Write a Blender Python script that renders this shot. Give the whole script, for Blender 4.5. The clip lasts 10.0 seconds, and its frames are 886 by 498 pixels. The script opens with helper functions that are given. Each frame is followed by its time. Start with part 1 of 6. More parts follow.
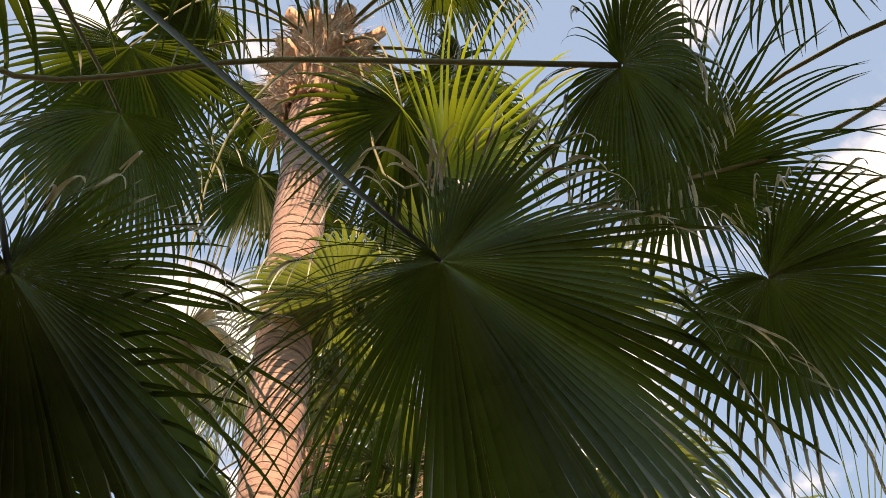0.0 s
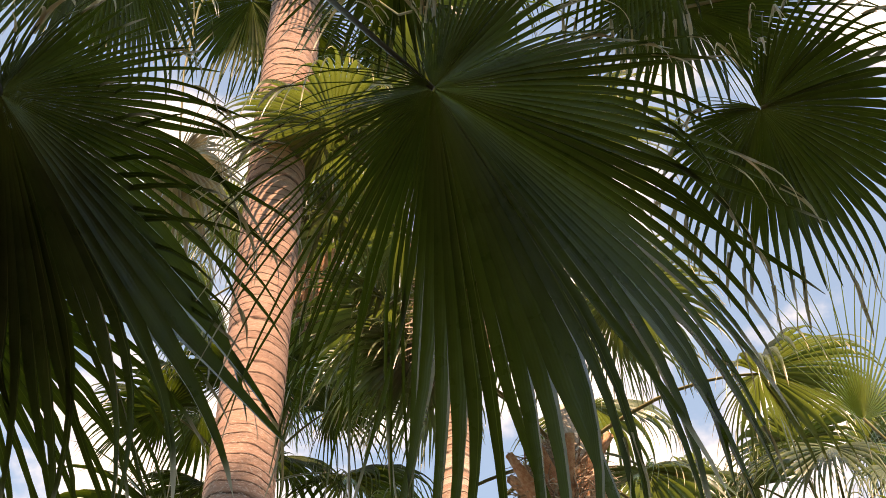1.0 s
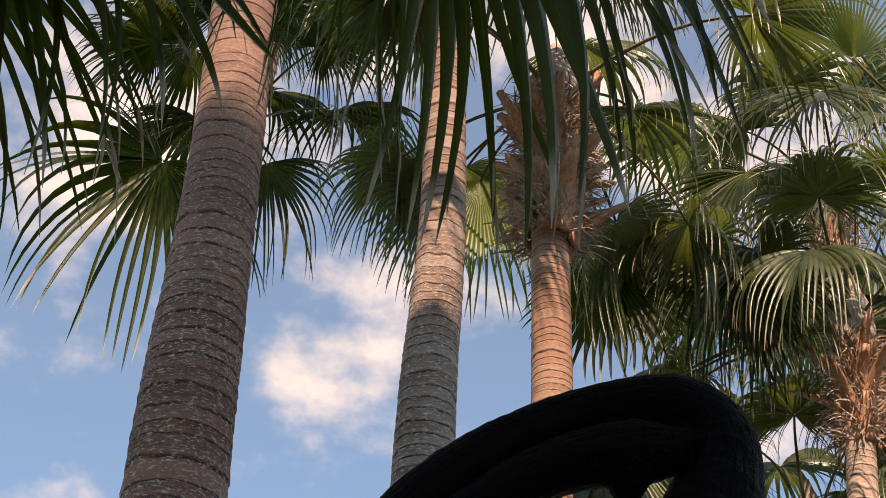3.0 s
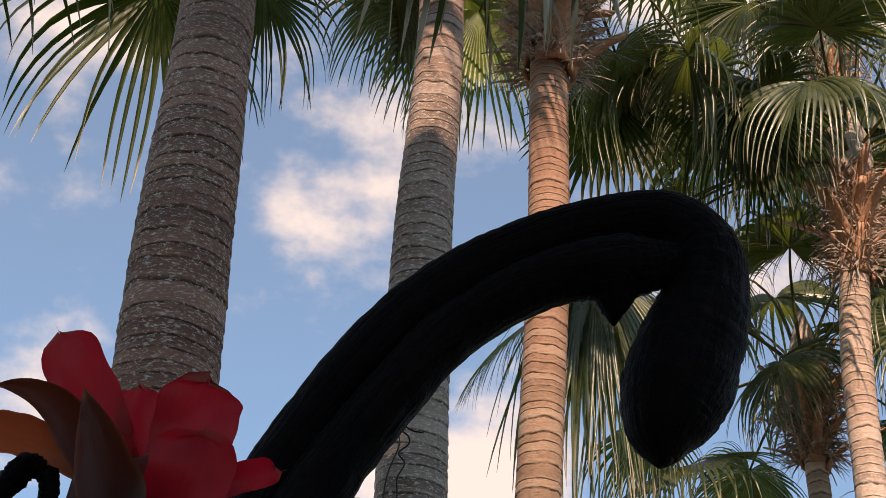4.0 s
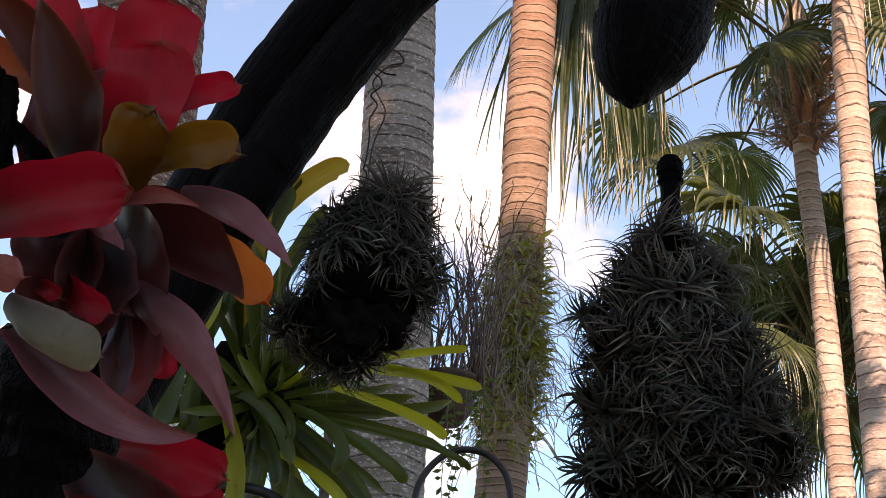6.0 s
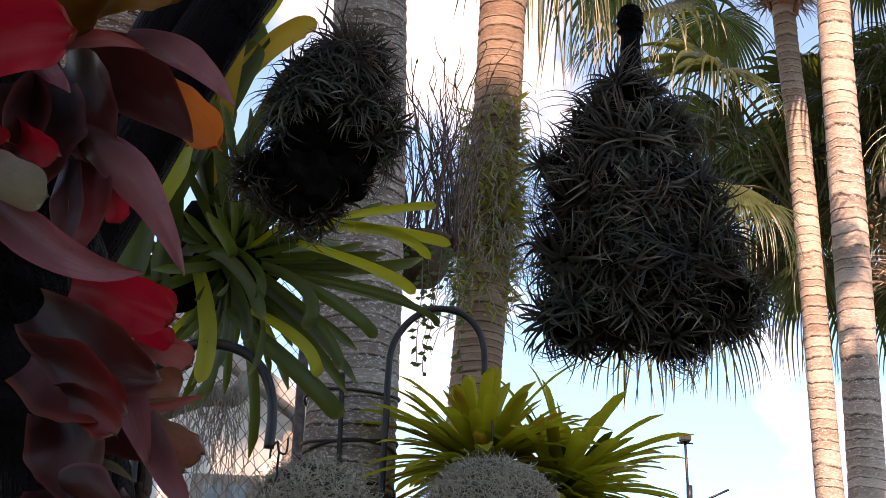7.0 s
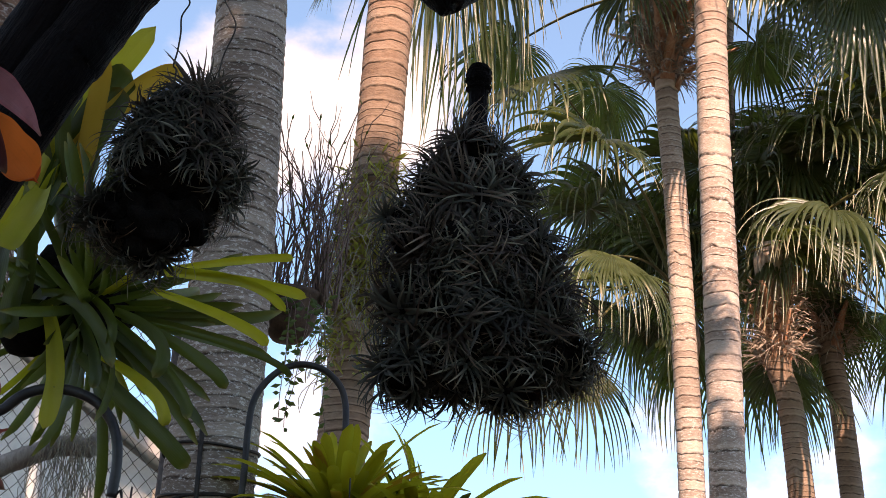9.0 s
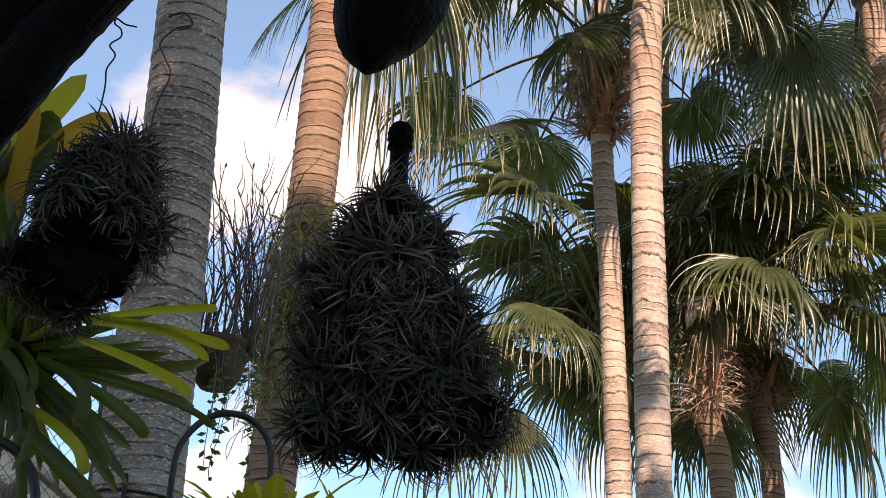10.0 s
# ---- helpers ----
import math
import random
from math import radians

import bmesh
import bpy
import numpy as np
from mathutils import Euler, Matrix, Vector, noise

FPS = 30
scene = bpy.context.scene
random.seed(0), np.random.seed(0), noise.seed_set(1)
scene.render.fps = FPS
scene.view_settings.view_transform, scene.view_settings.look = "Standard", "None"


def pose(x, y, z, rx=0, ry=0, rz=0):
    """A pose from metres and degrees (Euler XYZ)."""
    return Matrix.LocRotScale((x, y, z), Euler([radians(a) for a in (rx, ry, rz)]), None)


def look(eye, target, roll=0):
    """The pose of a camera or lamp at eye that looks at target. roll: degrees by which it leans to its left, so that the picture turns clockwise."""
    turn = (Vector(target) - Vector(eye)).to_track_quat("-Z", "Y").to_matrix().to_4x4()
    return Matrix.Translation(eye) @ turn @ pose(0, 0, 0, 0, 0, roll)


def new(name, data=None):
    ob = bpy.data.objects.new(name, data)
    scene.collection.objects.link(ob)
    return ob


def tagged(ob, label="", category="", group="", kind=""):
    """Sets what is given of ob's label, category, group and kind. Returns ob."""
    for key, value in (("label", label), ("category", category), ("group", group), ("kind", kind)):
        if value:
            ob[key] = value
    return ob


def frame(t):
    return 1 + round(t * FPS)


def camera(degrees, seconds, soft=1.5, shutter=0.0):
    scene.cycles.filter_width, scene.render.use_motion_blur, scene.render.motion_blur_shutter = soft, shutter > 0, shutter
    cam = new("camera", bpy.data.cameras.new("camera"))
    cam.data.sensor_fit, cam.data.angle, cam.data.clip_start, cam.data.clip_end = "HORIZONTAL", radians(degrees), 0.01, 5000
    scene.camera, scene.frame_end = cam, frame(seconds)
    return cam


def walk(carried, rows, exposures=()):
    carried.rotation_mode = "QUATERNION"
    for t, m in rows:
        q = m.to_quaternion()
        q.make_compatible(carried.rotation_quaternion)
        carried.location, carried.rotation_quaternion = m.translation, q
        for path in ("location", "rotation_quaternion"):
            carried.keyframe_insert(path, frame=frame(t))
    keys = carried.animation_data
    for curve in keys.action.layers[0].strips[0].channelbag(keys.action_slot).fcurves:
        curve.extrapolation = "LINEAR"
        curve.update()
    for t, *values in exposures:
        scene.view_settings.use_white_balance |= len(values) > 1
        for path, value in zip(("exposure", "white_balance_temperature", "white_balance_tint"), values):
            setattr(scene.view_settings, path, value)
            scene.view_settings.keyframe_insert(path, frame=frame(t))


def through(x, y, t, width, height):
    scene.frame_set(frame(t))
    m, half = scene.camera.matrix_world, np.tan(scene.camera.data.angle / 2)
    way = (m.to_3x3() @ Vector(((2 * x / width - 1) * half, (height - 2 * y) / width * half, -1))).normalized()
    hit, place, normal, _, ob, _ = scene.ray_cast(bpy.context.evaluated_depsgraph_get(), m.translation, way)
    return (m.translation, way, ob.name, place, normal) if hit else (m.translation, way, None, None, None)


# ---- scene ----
cam = camera(30.26, 10.0, soft=0.35)


PATH = [
    (0, (-0.005, -0.08, 1.616), (-0.076, 0.984, 3.308), 4.2),
    (0.5, (-0.003, -0.079, 1.614), (-0.068, 1.056, 3.259), 4.1),
    (1, (0.003, -0.082, 1.606), (-0.056, 1.152, 3.178), 3.9),
    (1.5, (0.0, -0.069, 1.598), (-0.051, 1.253, 3.098), 3.7),
    (2, (0.008, -0.069, 1.581), (-0.038, 1.331, 3.008), 3.7),
    (2.5, (0.014, -0.07, 1.563), (-0.026, 1.404, 2.914), 3.7),
    (2.7, (0.016, -0.062, 1.556), (-0.021, 1.44, 2.876), 3.8),
    (3.8, (0.037, -0.042, 1.501), (0.012, 1.594, 2.651), 3.7),
    (4, (0.043, -0.041, 1.494), (0.02, 1.619, 2.61), 3.8),
    (4.5, (0.058, -0.037, 1.463), (0.041, 1.673, 2.499), 3.8),
    (5, (0.073, -0.026, 1.436), (0.061, 1.731, 2.392), 3.7),
    (5.5, (0.09, -0.01, 1.413), (0.082, 1.787, 2.29), 3.5),
    (6, (0.096, 0.004, 1.404), (0.098, 1.84, 2.197), 3.2),
    (6.2, (0.1, 0.002, 1.399), (0.107, 1.852, 2.158), 3.0),
    (7.3, (0.164, -0.012, 1.356), (0.2, 1.889, 1.977), 2.2),
    (7.5, (0.179, -0.021, 1.35), (0.223, 1.882, 1.964), 2.1),
    (8, (0.217, -0.028, 1.342), (0.284, 1.87, 1.967), 2.2),
    (8.5, (0.238, -0.029, 1.341), (0.344, 1.851, 2.014), 2.7),
    (9, (0.237, -0.009, 1.346), (0.39, 1.848, 2.072), 3.2),
    (9.5, (0.248, -0.019, 1.354), (0.444, 1.82, 2.115), 3.4),
    (10, (0.272, -0.049, 1.354), (0.492, 1.778, 2.137), 3.5),
]
walk(cam, [(t, look(eye, target, roll)) for t, eye, target, roll in PATH], [(0, 1.28, 11700, 27), (1.0, 1.28, 12100, 28), (1.8, 1.16, 11700, 30), (2.7, 0.56, 10300, 29), (3.8, 0.28, 9700, 29), (5.5, 0.80, 10200, 37), (7.3, 0.95, 9900, 40), (8.5, 0.88, 9500, 37), (10, 0.62, 9400, 32)])

# ---------------------------------------------------------------- sky and sun
SUN_ELEV, SUN_AZ = 40.5, 178.0          # azimuth clockwise from +y
world = bpy.data.worlds.new("world")
scene.world = world
world.use_nodes = True
wn, wl = world.node_tree.nodes, world.node_tree.links
wn.clear()
sky = wn.new("ShaderNodeTexSky")
sky.sky_type, sky.sun_disc = "NISHITA", False
sky.sun_elevation, sky.sun_rotation = radians(SUN_ELEV), radians(SUN_AZ)
sky.air_density, sky.dust_density, sky.ozone_density, sky.altitude = 1.0, 0.0, 2.0, 1200.0
wtc = wn.new("ShaderNodeTexCoord")
wmap = wn.new("ShaderNodeMapping")
wmap.inputs["Scale"].default_value = (1.0, 1.0, 1.5)
wmap.inputs["Location"].default_value = (0.35, 0.1, 0.2)
wl.new(wtc.outputs["Generated"], wmap.inputs["Vector"])
wno = wn.new("ShaderNodeTexNoise")
wno.inputs["Scale"].default_value, wno.inputs["Detail"].default_value, wno.inputs["Roughness"].default_value = 5.5, 7.0, 0.55
wl.new(wmap.outputs["Vector"], wno.inputs["Vector"])
wra = wn.new("ShaderNodeMapRange")
wra.interpolation_type = "SMOOTHSTEP"
for key, v in (("From Min", 0.50), ("From Max", 0.65), ("To Min", 0.11), ("To Max", 0.95)):
    wra.inputs[key].default_value = v
wl.new(wno.outputs["Fac"], wra.inputs["Value"])
wmix = wn.new("ShaderNodeMix")
wmix.data_type = "RGBA"
wl.new(wra.outputs["Result"], wmix.inputs["Factor"])
wtint = wn.new("ShaderNodeMix")
wtint.data_type, wtint.blend_type = "RGBA", "MULTIPLY"
wtint.inputs["Factor"].default_value = 1.0
wtint.inputs["B"].default_value = (0.50, 1.18, 1.42, 1)
wl.new(sky.outputs["Color"], wtint.inputs["A"])
wl.new(wtint.outputs["Result"], wmix.inputs["A"])
wmix.inputs["B"].default_value = (4.8, 5.2, 5.7, 1)
wbg = wn.new("ShaderNodeBackground")
wbg.inputs["Strength"].default_value = 0.15
wl.new(wmix.outputs["Result"], wbg.inputs["Color"])
wout = wn.new("ShaderNodeOutputWorld")
wl.new(wbg.outputs["Background"], wout.inputs["Surface"])

sun = new("sun", bpy.data.lights.new("sun", "SUN"))
sun.data.energy, sun.data.angle, sun.data.color = 5.0, radians(0.53), (1.0, 0.95, 0.89)
se, sa = radians(SUN_ELEV), radians(SUN_AZ)
sun.matrix_world = look((math.sin(sa) * math.cos(se) * 40, math.cos(sa) * math.cos(se) * 40, math.sin(se) * 40), (0, 0, 0))


# ---------------------------------------------------------------- materials
class Nodes:
    """Short hand for one node material."""

    def __init__(self, name):
        self.m = bpy.data.materials.new(name)
        self.m.use_nodes = True
        self.t = self.m.node_tree
        self.t.nodes.clear()

    def add(self, kind, **inputs):
        n = self.t.nodes.new("ShaderNode" + kind)
        for key, v in inputs.items():
            self.put(n.inputs[key.replace("_", " ")], v)
        return n

    def put(self, socket, v):
        if isinstance(v, bpy.types.NodeSocket):
            self.t.links.new(v, socket)
        else:
            socket.default_value = (*v, 1) if isinstance(v, tuple) and len(v) == 3 and socket.type == "RGBA" else v

    def mix(self, f, a, b):
        n = self.add("Mix")
        n.data_type = "RGBA"
        for s, v in ((n.inputs["Factor"], f), (n.inputs[6], a), (n.inputs[7], b)):
            self.put(s, v)
        return n.outputs[2]

    def ramp(self, v, lo, hi, a=0.0, b=1.0):
        n = self.add("MapRange", Value=v, From_Min=lo, From_Max=hi, To_Min=a, To_Max=b)
        n.interpolation_type = "SMOOTHSTEP"
        return n.outputs["Result"]

    def op(self, kind, a, b=0.0):
        n = self.t.nodes.new("ShaderNodeMath")
        n.operation = kind
        self.put(n.inputs[0], a), self.put(n.inputs[1], b)
        return n.outputs[0]

    def noise(self, scale, detail=4.0, rough=0.55, vec=None, stretch=None):
        n = self.add("TexNoise", Scale=scale, Detail=detail, Roughness=rough)
        v = vec or self.add("TexCoord").outputs["Object"]
        if stretch:
            v = self.add("Mapping", Vector=v, Scale=stretch).outputs["Vector"]
        self.put(n.inputs["Vector"], v)
        return n.outputs["Fac"]

    def uv(self):
        s = self.add("SeparateXYZ", Vector=self.add("UVMap").outputs["UV"])
        return s.outputs["X"], s.outputs["Y"]

    def island(self):
        return self.add("NewGeometry").outputs["Random Per Island"]

    def chance(self):
        return self.add("ObjectInfo").outputs["Random"]

    def done(self, colour, rough=0.5, bump=None, strength=0.3, dist=0.01, metal=0.0, through=None, share=0.3, spec=0.5):
        b = self.add("BsdfPrincipled", Base_Color=colour, Roughness=rough, Metallic=metal)
        self.put(b.inputs["Specular IOR Level"], spec)
        out = b.outputs[0]
        if bump is not None:
            nrm = self.add("Bump", Height=bump, Strength=strength, Distance=dist).outputs[0]
            self.put(b.inputs["Normal"], nrm)
        if through is not None:
            tr = self.add("BsdfTranslucent", Color=through).outputs[0]
            out = self.add("MixShader", Fac=share).outputs[0]
            mixer = out.node
            self.put(mixer.inputs[1], b.outputs[0]), self.put(mixer.inputs[2], tr)
        self.t.links.new(out, self.add("OutputMaterial").inputs["Surface"])
        return self.m


def fan_material(name, dark, light, back, share=0.34, dry=(0.42, 0.36, 0.22), dry_from=0.86, gloss=0.6):
    n = Nodes(name)
    u, v = n.uv()
    pick = n.op("ADD", n.op("MULTIPLY", n.island(), 0.5), n.op("MULTIPLY", n.chance(), 0.5))
    spots = n.noise(9.0, 5)
    c = n.mix(pick, dark, light)
    c = n.mix(n.ramp(spots, 0.45, 0.75, 0.0, 0.45), c, tuple(min(1, x * 1.5 + 0.01) for x in light))
    c = n.mix(n.ramp(v, 0.0, 0.25, 0.3, 0.0), c, (0.16, 0.20, 0.05))
    rib = n.ramp(n.op("ABSOLUTE", n.op("SUBTRACT", u, 0.5)), 0.0, 0.05, 1.0, 0.0)
    c = n.mix(n.op("MULTIPLY", rib, 0.35), c, (0.22, 0.24, 0.10))
    worn = n.ramp(n.op("ADD", v, n.op("MULTIPLY", n.op("SUBTRACT", n.island(), 0.5), 0.25)), dry_from, 1.0)
    c = n.mix(n.op("MULTIPLY", worn, 0.8), c, dry)
    veins = n.op("SINE", n.op("MULTIPLY", u, 75.0))
    return n.done(c, n.ramp(spots, 0.3, 0.7, 0.24, 0.42), veins, 0.12, 0.002, through=n.mix(worn, back, dry), share=share, spec=gloss)


M_FAN = fan_material("palm_leaf", (0.020, 0.032, 0.013), (0.066, 0.084, 0.032), (0.19, 0.25, 0.04), 0.28, gloss=0.8)
M_FAN_DRY = fan_material("palm_leaf_dry", (0.15, 0.115, 0.06), (0.36, 0.29, 0.17), (0.4, 0.3, 0.15), 0.25)
# leaf copy darkened for fronds in shade; the shade is in the colour
M_FAN_SHADE = fan_material("palm_leaf_shaded", (0.005, 0.009, 0.002), (0.026, 0.034, 0.008), (0.10, 0.15, 0.014), 0.22, dry=(0.40, 0.38, 0.30), dry_from=0.9, gloss=0.12)
# yellower fronds; the bright colour also stands in for backlit blades
M_FAN_YELLOW = fan_material("palm_leaf_yellow_lit", (0.06, 0.10, 0.02), (0.13, 0.16, 0.03), (0.28, 0.36, 0.03), 0.34, dry_from=0.8)


def plain(name, a, b, scale, rough=0.6, bump=0.4, dist=0.01, stretch=None, metal=0.0, through=None, share=0.3, spec=0.4):
    n = Nodes(name)
    f = n.noise(scale, 6, 0.6, stretch=stretch)
    g = n.noise(scale * 7, 3, 0.6, stretch=stretch)
    c = n.mix(n.ramp(f, 0.3, 0.7), a, b)
    c = n.mix(n.op("MULTIPLY", n.ramp(g, 0.45, 0.7), 0.35), c, tuple(x * 0.55 for x in a))
    c = n.mix(n.op("MULTIPLY", n.chance(), 0.25), c, b)
    return n.done(c, rough, n.op("ADD", f, n.op("MULTIPLY", g, 0.5)), bump, dist, metal, through, share, spec)


M_PETIOLE = plain("petiole", (0.06, 0.07, 0.02), (0.15, 0.12, 0.045), 6, 0.55, 0.2)
# stalk copy with shade in its colour, for the near palm's stalks
M_PETIOLE_SHADE = plain("petiole_shaded", (0.010, 0.012, 0.006), (0.03, 0.03, 0.014), 6, 0.5, 0.2)
M_BOOT = plain("leaf_base", (0.36, 0.14, 0.07), (0.54, 0.30, 0.19), 7, 0.65, 0.5, 0.01, (6, 6, 1))
M_FIBRE = plain("palm_fibre", (0.22, 0.15, 0.11), (0.52, 0.41, 0.33), 12, 0.9, 0.5, 0.01, (4, 4, 1))
M_SOIL = plain("soil", (0.03, 0.022, 0.015), (0.07, 0.052, 0.036), 1.5, 0.95, 0.8, 0.03)


def bark_material(name, low, high, lichen, share, young=(0.46, 0.285, 0.205)):
    """Ring-scarred palm bark: v of the map counts rings, the lichen sits in pale flecks."""
    n = Nodes(name)
    u, v = n.uv()
    f = n.noise(3.0, 6)
    fine = n.noise(38.0, 5, 0.65, stretch=(1, 1, 2.2))
    fleck = n.noise(42.0, 6, 0.72, stretch=(1, 1, 2.6))
    c = n.mix(n.ramp(f, 0.3, 0.7), low, high)
    height = n.add("SeparateXYZ", Vector=n.add("TexCoord").outputs["Object"]).outputs["Z"]
    c = n.mix(n.op("MULTIPLY", n.ramp(height, 4.4, 7.2), 0.8), c, young)
    c = n.mix(n.op("MULTIPLY", n.ramp(fine, 0.35, 0.75), 0.5), c, tuple(x * 0.55 for x in low))
    ring = n.op("FRACT", v)
    wn_ = n.add("TexWhiteNoise")
    wn_.noise_dimensions = "1D"
    n.put(wn_.inputs["W"], n.op("FLOOR", v))
    band = wn_.outputs["Value"]
    c = n.mix(n.op("MULTIPLY", n.ramp(band, 0.55, 1.0), 0.45), c, tuple(min(1.0, x * 1.35) for x in high))
    c = n.mix(n.op("MULTIPLY", n.ramp(band, 0.35, 0.0), 0.35), c, tuple(x * 0.7 for x in low))
    where = n.add("CombineXYZ", X=n.op("MULTIPLY", u, 7.0), Y=n.op("MULTIPLY", n.op("FLOOR", n.op("ADD", v, 0.5)), 3.7)).outputs[0]
    broken = n.ramp(n.noise(1.0, 3, 0.6, vec=where), 0.33, 0.55, 0.10, 1.0)
    scar = n.op("MAXIMUM", n.ramp(ring, 0.0, 0.11, 1.0, 0.0), n.ramp(ring, 0.90, 1.0))
    scar = n.op("MULTIPLY", scar, broken)
    pale = n.op("MULTIPLY", n.op("MULTIPLY", n.ramp(ring, 0.10, 0.18), n.ramp(ring, 0.45, 0.2)), 0.4)
    c = n.mix(pale, c, tuple(min(1.0, x * 1.3) for x in high))
    c = n.mix(n.op("MULTIPLY", scar, n.ramp(fine, 0.25, 0.6, 0.45, 0.95)), c, tuple(x * 0.22 for x in low))
    patch = n.op("MULTIPLY", n.ramp(fleck, 0.53, 0.60), n.op("MULTIPLY", n.ramp(n.noise(1.7, 3), 0.62 - share, 0.8 - share), n.ramp(height, 5.5, 7.5, 1.0, 0.12)))
    c = n.mix(n.op("MULTIPLY", patch, 0.72), c, lichen)
    return n.done(c, 0.85, n.op("ADD", fine, n.op("MULTIPLY", scar, -0.7)), 0.6, 0.012, spec=0.25)


M_BARK = bark_material("bark_mottled", (0.14, 0.066, 0.047), (0.28, 0.15, 0.11), (0.60, 0.54, 0.49), 0.36, (0.31, 0.195, 0.155))
M_BARK_GREY = bark_material("bark_grey", (0.165, 0.118, 0.093), (0.36, 0.295, 0.25), (0.62, 0.59, 0.56), 0.48, (0.31, 0.17, 0.12))
M_BARK_PALE = bark_material("bark_tan", (0.29, 0.20, 0.155), (0.55, 0.425, 0.35), (0.70, 0.63, 0.57), 0.28, (0.48, 0.31, 0.23))
M_BARK_RED = bark_material("bark_reddish", (0.21, 0.125, 0.082), (0.34, 0.235, 0.17), (0.45, 0.37, 0.30), 0.10, (0.39, 0.19, 0.125))


# ---------------------------------------------------------------- mesh helpers
def mesh_object(name, verts, faces, material, parent=None, uvs=None, smooth=True, label=""):
    me = bpy.data.meshes.new(name)
    me.from_pydata([tuple(map(float, v)) for v in verts], [], faces)
    if uvs is not None:
        layer = me.uv_layers.new(name="UVMap")
        idx = np.empty(len(me.loops), int)
        me.loops.foreach_get("vertex_index", idx)
        layer.data.foreach_set("uv", np.asarray(uvs, float)[idx].ravel())
    me.polygons.foreach_set("use_smooth", [smooth] * len(me.polygons))
    me.materials.append(material)
    me.update()
    return under(new(name, me), parent, label)


def under(ob, parent, label=""):
    if parent is not None:
        ob.parent = parent
        if parent.data is None:
            ob.matrix_parent_inverse = Matrix.Translation(-parent.location)
    if label:
        ob["label"] = label
    return ob


def unit(v):
    v = np.asarray(v, float)
    return v / (np.linalg.norm(v) + 1e-12)


def smooth_path(points, per=8):
    """Catmull-Rom through rows of numbers."""
    p = np.array(points, float)
    p = np.vstack([2 * p[0] - p[1], p, 2 * p[-1] - p[-2]])
    out = []
    for i in range(1, len(p) - 2):
        for k in range(per):
            t = k / per
            a, b, c, d = p[i - 1], p[i], p[i + 1], p[i + 2]
            out.append(0.5 * (2 * b + (c - a) * t + (2 * a - 5 * b + 4 * c - d) * t**2 + (3 * b - a - 3 * c + d) * t**3))
    out.append(p[-2])
    return np.array(out)


def tube_data(path, radii, sides=10, rough=0.0, seed=0, flat=1.0, ends=True):
    """A closed tube along a path; rough: uneven skin as a share of the radius."""
    path, radii = np.asarray(path, float), np.asarray(radii, float)
    n = len(path)
    tang = np.gradient(path, axis=0)
    tang /= np.linalg.norm(tang, axis=1)[:, None] + 1e-12
    side = np.cross(tang[0], (0, 0, 1) if abs(tang[0][2]) < 0.9 else (1, 0, 0))
    side = unit(side)
    verts, uvs = [], []
    for i in range(n):
        side = unit(side - tang[i] * (side @ tang[i]))
        up = np.cross(side, tang[i])
        for k in range(sides):
            a = 2 * math.pi * k / sides
            r = radii[i]
            if rough:
                q = path[i] + (math.cos(a) * side + math.sin(a) * up) * r
                s = 1.2 / max(r, 1e-3)
                r *= 1 + rough * noise.noise(Vector(q * s + seed)) + rough * 0.5 * noise.noise(Vector(q * s * 2.7 + seed))
            verts.append(path[i] + math.cos(a) * side * r + math.sin(a) * up * r * flat)
            uvs.append((k / sides, i / max(n - 1, 1)))
    faces = [(i * sides + k, i * sides + (k + 1) % sides, (i + 1) * sides + (k + 1) % sides, (i + 1) * sides + k) for i in range(n - 1) for k in range(sides)]
    if ends:
        faces += [tuple(range(sides))[::-1], tuple((n - 1) * sides + k for k in range(sides))]
    return verts, faces, uvs


def tube(name, path, radii, material, parent=None, sides=10, rough=0.0, seed=0, flat=1.0, label=""):
    if np.isscalar(radii):
        radii = [radii] * len(path)
    v, f, uv = tube_data(path, radii, sides, rough, seed, flat)
    return mesh_object(name, v, f, material, parent, uv, True, label)


def root(name, place=(0, 0, 0)):
    ob = new(name)
    ob.empty_display_size = 0.1
    ob.location = place
    return ob


